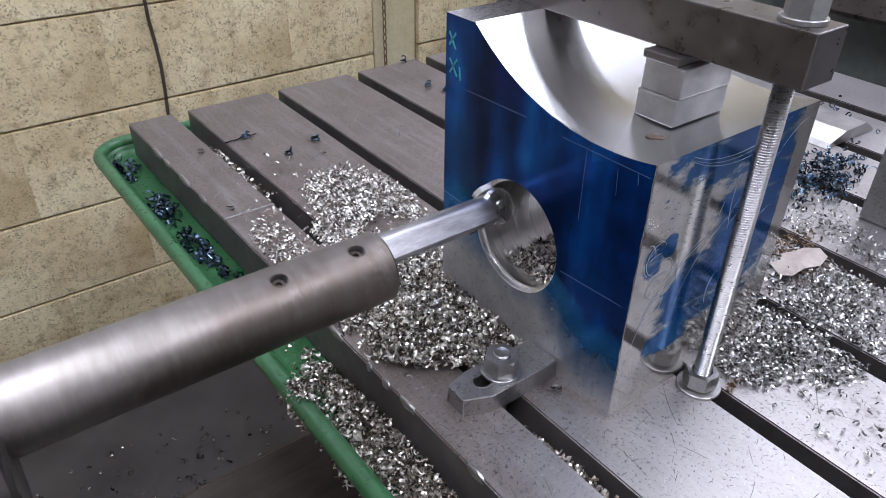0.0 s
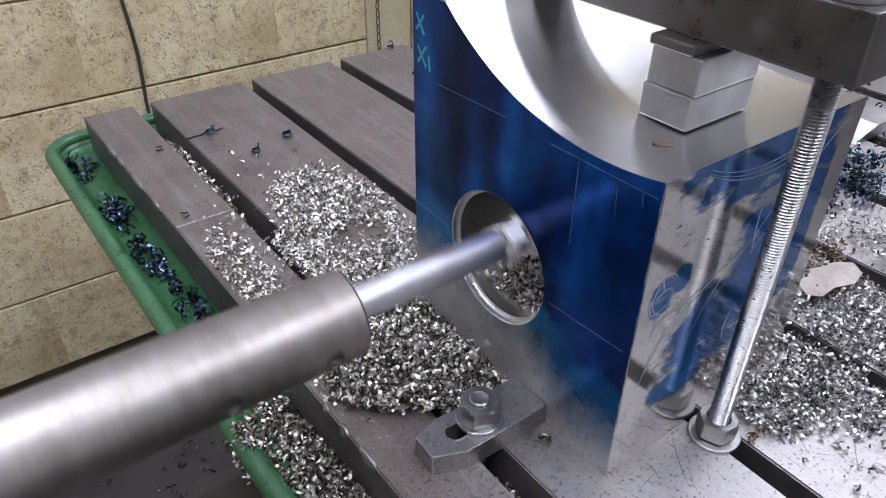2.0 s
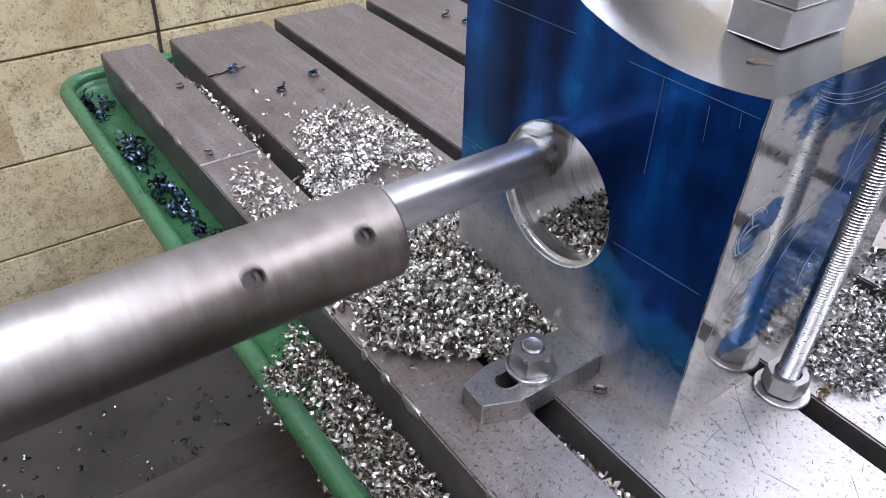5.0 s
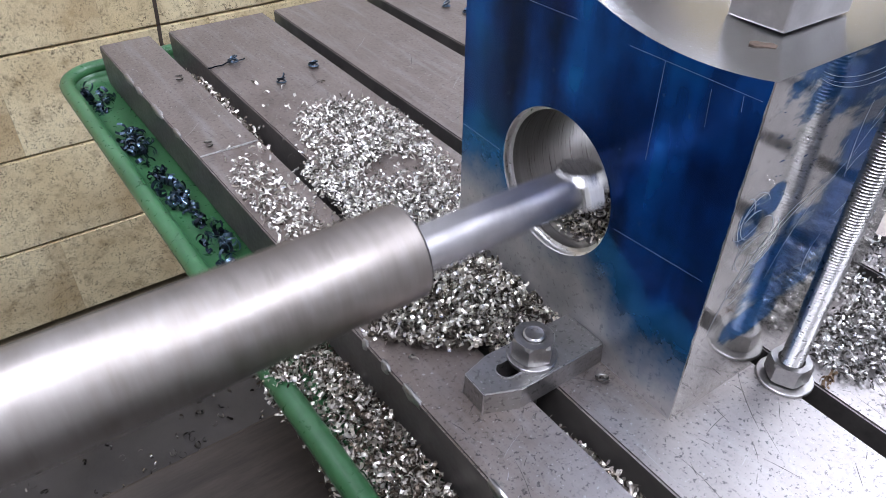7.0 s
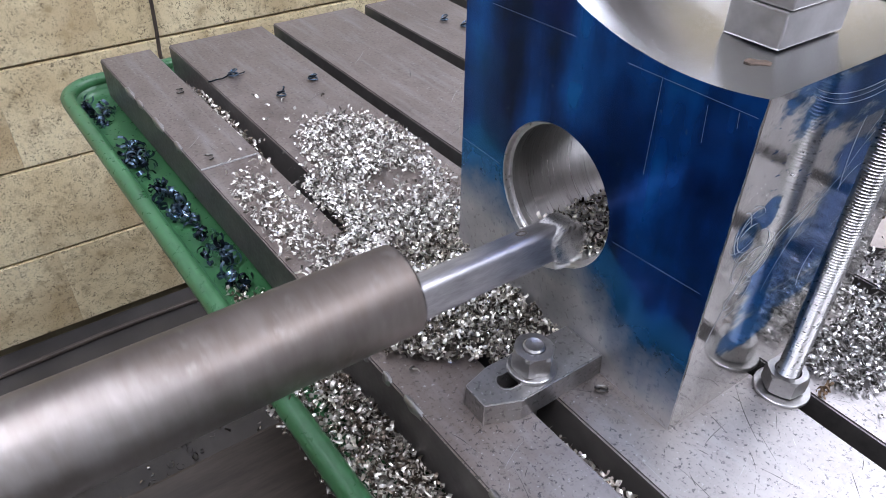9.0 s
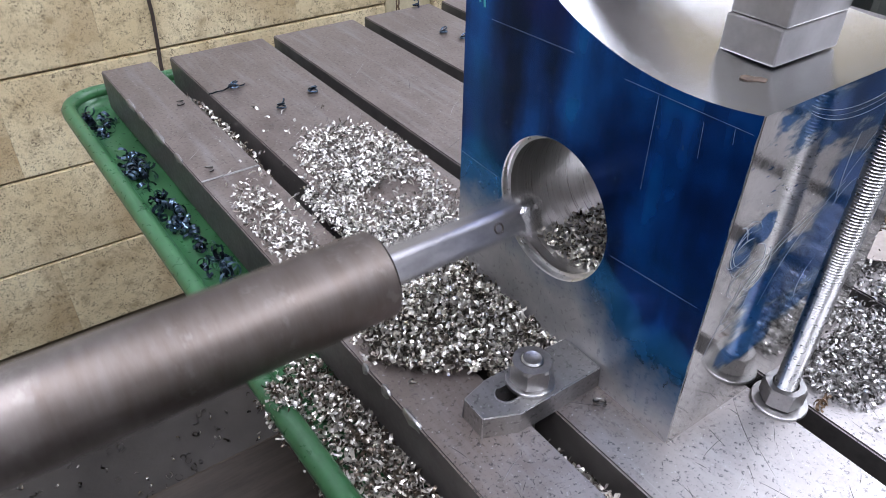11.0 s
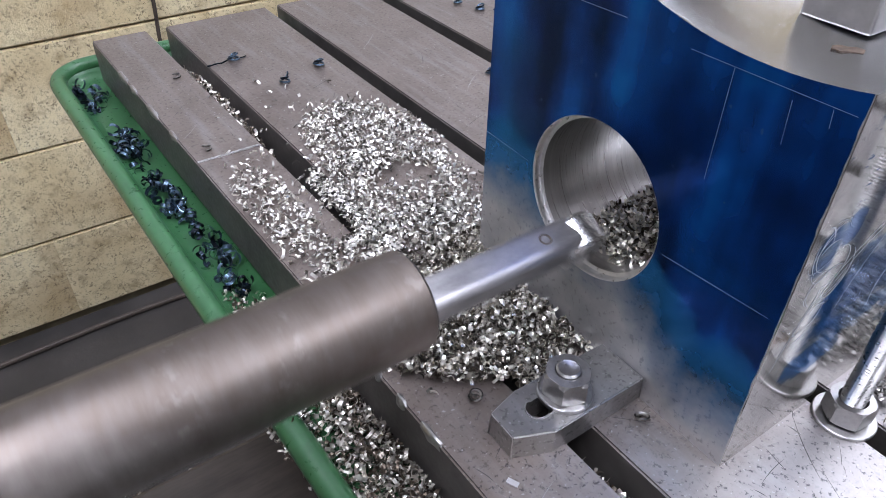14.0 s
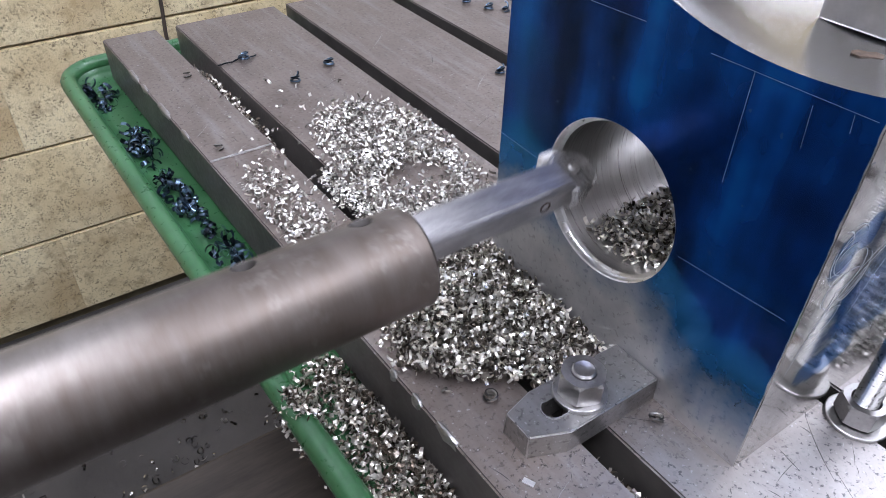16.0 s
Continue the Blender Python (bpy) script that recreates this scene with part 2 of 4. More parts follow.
def block_wall_material():
    m, nt, b = nodes_of("painted_concrete_block")
    info = nt.nodes.new("ShaderNodeObjectInfo")
    tc = nt.nodes.new("ShaderNodeTexCoord")
    off = nt.nodes.new("ShaderNodeVectorMath")
    link(nt, tc.outputs["Object"], off.inputs[0])
    off.inputs[1].default_value = (0, 0, 0)
    cmb = nt.nodes.new("ShaderNodeCombineXYZ")
    for i, k in enumerate((7.0, 3.0, 5.0)):
        link(nt, math_node(nt, "MULTIPLY", info.outputs["Random"], k), cmb.inputs[i])
    link(nt, cmb.outputs[0], off.inputs[1])
    v = off.outputs[0]
    big, mid, fine = noise_node(nt, v, 5, 5, 0.6), noise_node(nt, v, 38, 6, 0.7), noise_node(nt, v, 240, 4, 0.7)
    col = mixed(nt, ramp(nt, big, (0.35, grey(0)), (0.7, grey(1))), (0.82, 0.72, 0.46), (0.65, 0.525, 0.295))
    col = mixed(nt, ramp(nt, mid, (0.50, grey(0)), (0.70, grey(0.75))), col, (0.31, 0.22, 0.11))
    rust = ramp(nt, noise_node(nt, tc.outputs["Object"], 4.2, 4, 0.6), (0.47, grey(0)), (0.68, grey(0.62)))
    col = mixed(nt, rust, col, (0.40, 0.27, 0.12))
    pits = ramp(nt, fine, (0.40, grey(0.9)), (0.47, grey(0)))
    cluster = ramp(nt, noise_node(nt, v, 60, 4, 0.6), (0.36, grey(0.1)), (0.56, grey(1)))
    col = mixed(nt, mixed(nt, 1.0, pits, cluster, "MULTIPLY"), col, (0.15, 0.11, 0.06))
    link(nt, col, b.inputs["Base Color"])
    b.inputs["Roughness"].default_value = 0.75
    bumped(nt, b, mixed(nt, 0.5, mid, fine), 0.8, 0.005)
    return m


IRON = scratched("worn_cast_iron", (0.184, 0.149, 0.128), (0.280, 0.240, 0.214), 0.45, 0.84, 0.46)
EDGE = surface("rubbed_iron_edge", (0.34, 0.33, 0.32), (0.52, 0.51, 0.50), 0.35, 1.0, 60, 0.05)
RING = surface("fresh_cut_chamfer", (0.78, 0.77, 0.76), (0.88, 0.87, 0.86), 0.34, 1.0, 30, 0.0)
SCUFF = surface("scratched_bright_steel", (0.36, 0.40, 0.44), (0.52, 0.54, 0.56), 0.5, 0.35, 60, 0)
SCORE = surface("dark_scratch", (0.05, 0.047, 0.045), (0.10, 0.095, 0.09), 0.5, 0.5, 60, 0)
COLUMN = surface("grey_green_machine_paint", (0.085, 0.095, 0.085), (0.13, 0.14, 0.125), 0.45, 0.0, 8, 0.1)
IRON_SIDE = surface("dark_iron", (0.075, 0.068, 0.063), (0.14, 0.128, 0.118), 0.45, 0.5, 30, 0.2)
STEEL = surface("machined_steel", (0.52, 0.51, 0.50), (0.62, 0.61, 0.60), 0.28, 1.0, 18, 0.03, (1, 8, 8), 0.05, grit=0.08)
POLISHED = surface("milled_saddle_steel", (0.60, 0.60, 0.60), (0.70, 0.70, 0.70), 0.24, 1.0, 6, 0.0, (1, 6, 6), 0.015, 10, grit=0.03)
BAR_STEEL = bar_material()
DARK_STEEL = surface("black_scale_steel", (0.13, 0.116, 0.109), (0.205, 0.187, 0.177), 0.34, 0.9, 12, 0.08, grit=0.15)
GROUND = surface("ground_packing_steel", (0.34, 0.325, 0.315), (0.56, 0.55, 0.54), 0.36, 1.0, 26, 0.03, (1, 1, 1), 0.05, grit=0.08)
TOOL = surface("ground_tool_steel", (0.34, 0.33, 0.33), (0.54, 0.53, 0.53), 0.40, 1.0, 22, 0.06, (2, 8, 8), 0.08, grit=0.3)
HARDWARE = surface("dull_nut_steel", (0.38, 0.37, 0.36), (0.50, 0.49, 0.48), 0.34, 1.0, 60, 0.06, spread=0.08, grit=0.25)
ROD = surface("oily_zinc_thread", (0.27, 0.265, 0.255), (0.40, 0.39, 0.375), 0.30, 1.0, 50, 0.02, spread=0.06, grit=0.25)
ZINC = surface("zinc_plated_steel", (0.44, 0.43, 0.41), (0.58, 0.57, 0.55), 0.33, 1.0, 40, 0.02, spread=0.05, grit=0.1)
CLAMP = scratched("worn_clamp_steel", (0.23, 0.222, 0.215), (0.33, 0.321, 0.313), 0.36, 0.9)
DYED = block_dye()
BORED = surface("bored_steel", (0.52, 0.51, 0.50), (0.64, 0.63, 0.62), 0.30, 1.0, 5, 0.05, (60, 1, 1), 0.05, 4, grit=0.2)
GREEN = surface("green_moulded_plastic", (0.026, 0.098, 0.036), (0.044, 0.140, 0.056), 0.33, 0.0, 20, 0.15, (1, 1, 1), 0.1)
FLOOR = surface("oily_dark_floor", (0.026, 0.0235, 0.0225), (0.056, 0.051, 0.048), 0.55, 0.0, 9, 0.3, dist=0.002)
BED = surface("brown_oiled_machine_way", (0.038, 0.031, 0.026), (0.078, 0.064, 0.053), 0.4, 0.3, 8, 0.2, (1, 6, 6))
WALL = block_wall_material()
MORTAR = surface("painted_mortar", (0.33, 0.28, 0.17), (0.24, 0.19, 0.11), 0.85, 0.0, 40, 0.5, dist=0.003)
PLASTER = surface("yellowed_plaster", (0.55, 0.47, 0.27), (0.62, 0.55, 0.36), 0.7, 0.0, 12, 0.3, dist=0.002)
ROOM = surface("pale_shop_wall", (0.63, 0.63, 0.63), (0.70, 0.70, 0.70), 0.8, 0.0, 3, 0.1)
RUST = surface("rusty_iron", (0.12, 0.078, 0.045), (0.23, 0.155, 0.095), 0.7, 0.4, 80, 0.3)
RUBBER = surface("black_cable_sheath", (0.042, 0.031, 0.024), (0.072, 0.054, 0.042), 0.55, 0.0, 40, 0.1)
TAPE = surface("old_tan_tape", (0.055, 0.038, 0.027), (0.15, 0.105, 0.078), 0.75, 0.0, 260, 0.1)
CARD = surface("oil_stained_card", (0.30, 0.255, 0.22), (0.45, 0.395, 0.35), 0.7, 0.0, 30, 0.1)
SCRIBE = surface("bright_scribed_line", (0.07, 0.12, 0.20), (0.22, 0.28, 0.35), 0.45, 0.4, 50, 0)
CHALK = surface("pale_green_marker", (0.04, 0.30, 0.32), (0.07, 0.38, 0.38), 0.6, 0.0, 90, 0)
# near-white base with little metallic, for the insert and its wedge
CARBIDE = surface("pale_carbide", (0.80, 0.79, 0.76), (0.88, 0.87, 0.83), 0.35, 0.2, 60, 0)
CHIPS = chip_material("bright_steel_swarf", (0.11, 0.102, 0.09), (0.80, 0.775, 0.72), 0.34, 0.24)
BLUE_CHIPS = chip_material("heat_blued_swarf", (0.012, 0.018, 0.026), (0.11, 0.165, 0.23), 0.22, 0.35)
HEAP_CHIPS = chip_material("mixed_steel_swarf", (0.085, 0.073, 0.058), (0.78, 0.745, 0.675), 0.32, 0.30)
FRESH = surface("fresh_cut_steel", (0.74, 0.73, 0.71), (0.85, 0.84, 0.82), 0.35, 0.9, 200, 0)
SIDE_CHIPS = chip_material("grey_steel_swarf", (0.075, 0.070, 0.064), (0.62, 0.605, 0.58), 0.32, 0.36)
TRAY_CHIPS = chip_material("oil_browned_swarf", (0.10, 0.080, 0.062), (0.66, 0.62, 0.56), 0.36, 0.30)
DARK_CHIPS = chip_material("oily_dark_swarf", (0.025, 0.023, 0.021), (0.36, 0.34, 0.31), 0.3)


# ---- mesh helpers ----
def mesh_of(bm, name, mat, smooth=False):
    bmesh.ops.recalc_face_normals(bm, faces=bm.faces)
    me = bpy.data.meshes.new(name)
    bm.to_mesh(me)
    bm.free()
    for m in (mat if isinstance(mat, (list, tuple)) else [mat]):
        me.materials.append(m)
    if smooth:
        me.polygons.foreach_set("use_smooth", [True] * len(me.polygons))
        me.set_sharp_from_angle(angle=radians(35))
    return me


def part(name, bm, mat, parent=None, label="", smooth=False):
    ob = new(name, mesh_of(bm, name, mat, smooth))
    if parent is not None:
        ob.parent = parent
    if label:
        ob["label"] = label
    return ob


def empty(name, m=None):
    ob = new(name)
    ob.empty_display_size = 0.02
    if m is not None:
        ob.matrix_world = m
    return ob


def prism(bm, pts, a, b, axis="x"):
    """An outline drawn out from a to b along an axis; pts are the other two coordinates in order."""
    def at(p, s):
        return {"x": (s, p[0], p[1]), "y": (p[0], s, p[1]), "z": (p[0], p[1], s)}[axis]
    lo, hi = [bm.verts.new(at(p, a)) for p in pts], [bm.verts.new(at(p, b)) for p in pts]
    n = len(pts)
    faces = [bm.faces.new(lo), bm.faces.new(hi)]
    for i in range(n):
        faces.append(bm.faces.new((lo[i], lo[(i + 1) % n], hi[(i + 1) % n], hi[i])))
    return faces


def block(x0, x1, y0, y1, z0, z1, bevel=0.0, segments=2, bm=None):
    bm = bm or bmesh.new()
    faces = prism(bm, [(x0, y0), (x1, y0), (x1, y1), (x0, y1)], z0, z1, "z")
    if bevel:
        edges = {e for f in faces for e in f.edges}
        bmesh.ops.bevel(bm, geom=list(edges), offset=bevel, segments=segments, affect="EDGES", profile=0.5)
    return bm


def turned(profile, seg=32, axis="x", cy=0.0, cz=0.0, bm=None, caps=True):
    """A lathe-turned body: profile rows of (place along the axis, radius)."""
    bm = bm or bmesh.new()
    rings = []
    for s, r in profile:
        ring = []
        for k in range(seg):
            a = 2 * math.pi * k / seg
            u, w = cy + r * math.cos(a), cz + r * math.sin(a)
            ring.append(bm.verts.new((s, u, w) if axis == "x" else (u, s, w) if axis == "y" else (u, w, s)))
        rings.append(ring)
    for p, q in zip(rings, rings[1:]):
        for k in range(seg):
            bm.faces.new((p[k], p[(k + 1) % seg], q[(k + 1) % seg], q[k]))
    if caps:
        bm.faces.new(rings[0])
        bm.faces.new(rings[-1])
    return bm


def tube(points, r, seg=8, bm=None):
    bm = bm or bmesh.new()
    pts = [Vector(p) for p in points]
    rings = []
    for i, p in enumerate(pts):
        d = (pts[min(i + 1, len(pts) - 1)] - pts[max(i - 1, 0)]).normalized()
        u = d.orthogonal().normalized() if i == 0 else (u - d * u.dot(d)).normalized()
        w = d.cross(u)
        rings.append([bm.verts.new(p + r * (u * math.cos(2 * math.pi * k / seg) + w * math.sin(2 * math.pi * k / seg))) for k in range(seg)])
    for p, q in zip(rings, rings[1:]):
        for k in range(seg):
            bm.faces.new((p[k], p[(k + 1) % seg], q[(k + 1) % seg], q[k]))
    bm.faces.new(rings[0])
    bm.faces.new(rings[-1])
    return bm


def hex_nut(across, h, hole, z=0.0, turn=0.0):
    """A hexagon nut with chamfered corners and an open hole."""
    bm = bmesh.new()
    R = across / math.sqrt(3)
    seg = 24
    outer, inner = [], []
    def hexr(a):
        a = (a - turn + math.pi / 6) % (math.pi / 3) - math.pi / 6
        return across / 2 / math.cos(a)
    rows = ((z, 0.93), (z + 0.06 * h, 1.0), (z + 0.84 * h, 1.0), (z + h, 0.90))
    rings = []
    for zz, k in rows:
        rings.append([bm.verts.new((min(hexr(a), R * k) * math.cos(a), min(hexr(a), R * k) * math.sin(a), zz)) for a in [2 * math.pi * i / seg + turn for i in range(seg)]])
    for zz in (z + h, z):
        rings.append([bm.verts.new((hole * math.cos(a), hole * math.sin(a), zz)) for a in [2 * math.pi * i / seg + turn for i in range(seg)]])
    rings.append(rings[0])
    for p, q in zip(rings, rings[1:]):
        for k in range(seg):
            bm.faces.new((p[k], p[(k + 1) % seg], q[(k + 1) % seg], q[k]))
    return bm


def washer(r, hole, z0, z1, seg=32):
    bm = bmesh.new()
    rings = []
    for zz, rr in ((z0, hole), (z0, r), (z1 - 0.0004, r), (z1, r - 0.0005), (z1, hole)):
        rings.append([bm.verts.new((rr * math.cos(2 * math.pi * k / seg), rr * math.sin(2 * math.pi * k / seg), zz)) for k in range(seg)])
    rings.append(rings[0])
    for p, q in zip(rings, rings[1:]):
        for k in range(seg):
            bm.faces.new((p[k], p[(k + 1) % seg], q[(k + 1) % seg], q[k]))
    return bm


def threaded(r, z0, z1, pitch=0.00185, seg=24):
    """A threaded rod: a true helical ridge."""
    bm = bmesh.new()
    n = int((z1 - z0) / pitch)
    rings = []
    for i in range(2 * n + 1):
        rr = r if i % 2 else r * 0.83
        ring = []
        for k in range(seg):
            a = 2 * math.pi * k / seg
            zz = min(max(z0 + (i / 2 + k / seg) * pitch, z0), z1)
            ring.append(bm.verts.new((rr * math.cos(a), rr * math.sin(a), zz)))
        rings.append(ring)
    for p, q in zip(rings, rings[1:]):
        for k in range(seg - 1):
            bm.faces.new((p[k], p[k + 1], q[k + 1], q[k]))
    for i in range(len(rings) - 2):
        p, q = rings[i], rings[i + 1]
        p2, q2 = rings[i + 2], rings[min(i + 3, len(rings) - 1)]
        if q2 is not p2:
            bm.faces.new((p[seg - 1], p2[0], q2[0], q[seg - 1]))
    bm.faces.new(rings[0])
    bm.faces.new(rings[-1])
    return bm


# ---- room ----
def room_shell():
    for name, b in (
        ("floor", (-3.5, 3.6, -3.0, 1.30, -0.90, -0.80)), ("ceiling", (-3.5, 3.6, -3.0, 1.50, 2.75, 2.85)),
        ("wall_west", (-3.6, -3.5, -3.0, 1.50, -0.90, 2.85)), ("wall_south", (-3.6, 3.7, -3.1, -3.0, -0.90, 2.85)),
    ):
        tagged(part(name, block(*b), FLOOR if name == "floor" else ROOM), kind="structure")
    tagged(part("wall_east", block(3.6, 3.7, -3.0, 1.5, -0.9, 2.85), ROOM), kind="structure")


JOINTS = (-0.785, -0.587, -0.389, -0.191, 0.006, 0.204)


def block_wall():
    wall = tagged(part("wall_north", block(-3.5, 3.6, 1.312, 1.5, -0.9, 2.75), MORTAR), kind="structure", label="cream painted concrete block wall with rust stains")
    meshes = {}
    for r, z0 in enumerate(JOINTS[:-1]):
        x = -1.62 if r % 2 else -1.42
        while x < 1.9:
            a, b = x + 0.0002, x + 0.3998
            x += 0.4
            for lo, hi in ((a, min(b, 0.602)), (max(a, 0.742), b)):
                if hi - lo < 0.02:
                    continue
                key = round(hi - lo, 3)
                if key not in meshes:
                    bm = block(0, hi - lo, 0, 0.016, 0, 0.1945)
                    along = [e for e in bm.edges if abs((e.verts[0].co - e.verts[1].co).normalized().x) > 0.9 and e.verts[0].co.y < 0.001]
                    bmesh.ops.bevel(bm, geom=along, offset=0.0026, segments=2, affect="EDGES")
                    meshes[key] = mesh_of(bm, "block", WALL)
                ob = new("block", meshes[key])
                ob.parent = wall
                ob.location = (lo, 1.2965, z0 + 0.0018)
    bm = block(0.609, 0.735, 1.304, 1.3125, -0.8, 1.2, 0.003)
    tagged(part("trim", bm, PLASTER), kind="structure", label="smooth yellowed plaster strip between block courses")
    bm = block(-1.6, 1.9, 1.297, 1.3125, 0.208, 2.70, 0.002)
    tagged(part("wall_upper", bm, ROOM), kind="structure")
    return wall


def light_fixtures():
    """The strip lights' diffusers, out of view; their glow is added to brighten the ceiling as well."""
    m, nt, b = nodes_of("glowing_diffuser")
    b.inputs["Base Color"].default_value = (0.8, 0.8, 0.8, 1)
    b.inputs["Emission Color"].default_value = (0.80, 0.83, 1.0, 1)
    b.inputs["Emission Strength"].default_value = 9.0
    for lamp in [o for o in scene.objects if o.type == "LIGHT"]:
        ob = part("strip_light", block(-0.17, 0.17, -0.99, 0.99, 0.004, 0.05, 0.004), m)
        ob.matrix_world = lamp.matrix_basis.copy()
        top = 2.75 - lamp.location.z
        for y in (-0.7, 0.7):
            part("hanger", block(-0.006, 0.006, y - 0.006, y + 0.006, 0.05, top), RUBBER, ob)
        tagged(ob, "long white strip light hanging under the ceiling", "strip light", "strip lights")


def chain():
    thing = tagged(empty("hanging_chain", pose(0.632, 1.288, -0.30)), "thin rusty chain hanging against the block wall", "chain")
    bm = tube([(0.0055 * math.cos(a) * 0.8, 0, 0.0115 * math.sin(a)) for a in [2 * math.pi * k / 14 for k in range(15)]], 0.0017, 6)
    me = mesh_of(bm, "link", RUST, True)
    for k in range(36):
        ob = new("link", me)
        ob.parent = thing
        ob.matrix_basis = pose(0, 0, 0.0185 * k, 0, 0, 90 * (k % 2) + 12)


def cords():
    bm = tube([(0.078 + 0.003 * math.sin(k * 1.3), 1.289, -0.42 + 0.05 * k) for k in range(46)], 0.0037, 8)
    tagged(part("cable", bm, RUBBER, smooth=True), "dark brown cable hanging down the block wall", "cable")
    bm = tube([(-2.4 + 0.1 * k, 1.235 + 0.006 * math.sin(k * 0.9), -0.794) for k in range(46)], 0.006, 8)
    tagged(part("cable", bm, RUBBER, smooth=True), "dark cable lying on the floor along the wall", "cable")


def machine_bed():
    bed = tagged(empty("machine_bed", pose(0, 0, -0.80)), "dark oily machine bed under the table", "machine bed")
    part("way", block(-1.1, 1.6, 0.33, 0.50, 0.10, 0.36, 0.006), BED, bed)
    part("way", block(-1.1, 1.6, -0.45, -0.20, 0.10, 0.36, 0.006), BED, bed)
    part("casting", block(-1.2, 1.7, -0.55, 0.45, 0.0, 0.15, 0.01), IRON_SIDE, bed)
    part("saddle", block(-0.02, 0.9, -0.5, 0.46, 0.36, 0.64, 0.01), IRON_SIDE, bed, "dark cast saddle carrying the table")


# x of the strip edges at y = 0 and at y = 0.742
STRIPS = (((-0.1095, -0.1235), (-0.0540, -0.0650)), ((-0.0355, -0.0430), (0.0785, 0.0795)), ((0.0945, 0.0945), (0.2075, 0.2150)),
          ((0.2285, 0.2330), (0.3300, 0.3450)), ((0.3515, 0.3660), (0.4650, 0.4800)), ((0.4850, 0.5000), (0.5950, 0.6150)), ((0.6170, 0.6370), (0.7250, 0.7500)), ((0.7470, 0.7720), (0.8600, 0.8900)))
END = 0.742


def table():
    t = tagged(empty("slotted_table", pose(0, 0, 0)), "worn cast iron machine table with long T-slots", "machine table")
    y0 = -0.75

    def xs(e, y):
        return e[0] + (e[1] - e[0]) * y / END
    part("bed_plate", block(-0.098, 0.86, y0, END - 0.004, -0.16, -0.047, 0.004), IRON_SIDE, t, "dark underside of the table")
    for k, (l, r) in enumerate(STRIPS):
        bm = bmesh.new()
        faces = prism(bm, [(xs(l, y0), y0), (xs(r, y0), y0), (xs(r, END), END), (xs(l, END), END)], -0.0465, 0.0, "z")
        bmesh.ops.bevel(bm, geom=list({e for f in faces for e in f.edges}), offset=0.0012, segments=2, affect="EDGES")
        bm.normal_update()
        # tops take the worn iron, sides a darker iron, bevels the bright edge
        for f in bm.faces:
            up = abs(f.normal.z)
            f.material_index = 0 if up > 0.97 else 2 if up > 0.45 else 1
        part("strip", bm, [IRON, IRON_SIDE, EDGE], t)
    # single scratches in the tops of the strips
    rng = random.Random(77)
    for name, mat, count in (("dark_scratches", SCORE, 300), ("bright_scratches", EDGE, 130)):
        bm = bmesh.new()
        while count:
            x, y = rng.uniform(-0.12, 0.40), rng.choice((rng.uniform(-0.22, 0.08), rng.uniform(-0.22, 0.6)))
            a, ln, w, bow = rng.gauss(0.9, 0.7), rng.choice((rng.uniform(0.003, 0.010), rng.uniform(0.006, 0.045))), rng.uniform(0.00010, 0.00024), rng.uniform(-0.05, 0.05)
            pts = [(x + math.cos(a + bow * k) * ln * k / 4, y + math.sin(a + bow * k) * ln * k / 4) for k in range(5)]
            if not any(all(xs(l, p[1]) + 0.003 < p[0] < xs(r, p[1]) - 0.003 for p in pts) for l, r in STRIPS):
                continue
            count -= 1
            low, high = [], []
            for k, p in enumerate(pts):
                ww = w * (0.25, 1.0, 1.2, 0.9, 0.2)[k]
                low.append(bm.verts.new((p[0] - math.sin(a) * ww, p[1] + math.cos(a) * ww, 0.00012)))
                high.append(bm.verts.new((p[0] + math.sin(a) * ww, p[1] - math.cos(a) * ww, 0.00012)))
            for k in range(4):
                bm.faces.new((low[k], low[k + 1], high[k + 1], high[k]))
        tagged(part(name, bm, mat, t), "fine scratches in the worn iron", kind="stuff")
    for y, w in ((0.100, 0.011), (0.128, 0.006), (0.152, 0.004), (0.205, 0.014), (0.49, 0.012), (0.545, 0.020), (0.60, 0.012), (0.635, 0.018), (0.02, 0.010)):
        bm = bmesh.new()
        bmesh.ops.create_icosphere(bm, subdivisions=2, radius=1.0)
        for v in bm.verts:
            v.co = (v.co.x * 0.0026, v.co.y * w, v.co.z * 0.0042)
            v.co += Vector((1, 0.5, 1)) * 0.0012 * noise.noise(v.co * 300)
        ob = part("nick", bm, EDGE if y < 0.16 else IRON, t, "chipped spot on the strip edge")
        ob.location = (xs(STRIPS[0][0], y) + 0.0012, y, -0.0024)
    return t


def nicks():
    # the raised joint across the first strip and two chipped spots on its outer edge
    bm = block(-0.117, -0.062, 0.4305, 0.4330, 0.0, 0.0012, 0.0004)
    tagged(part("joint_strip", bm, STEEL), "thin bright raised edge across the table strip", "metal strip")


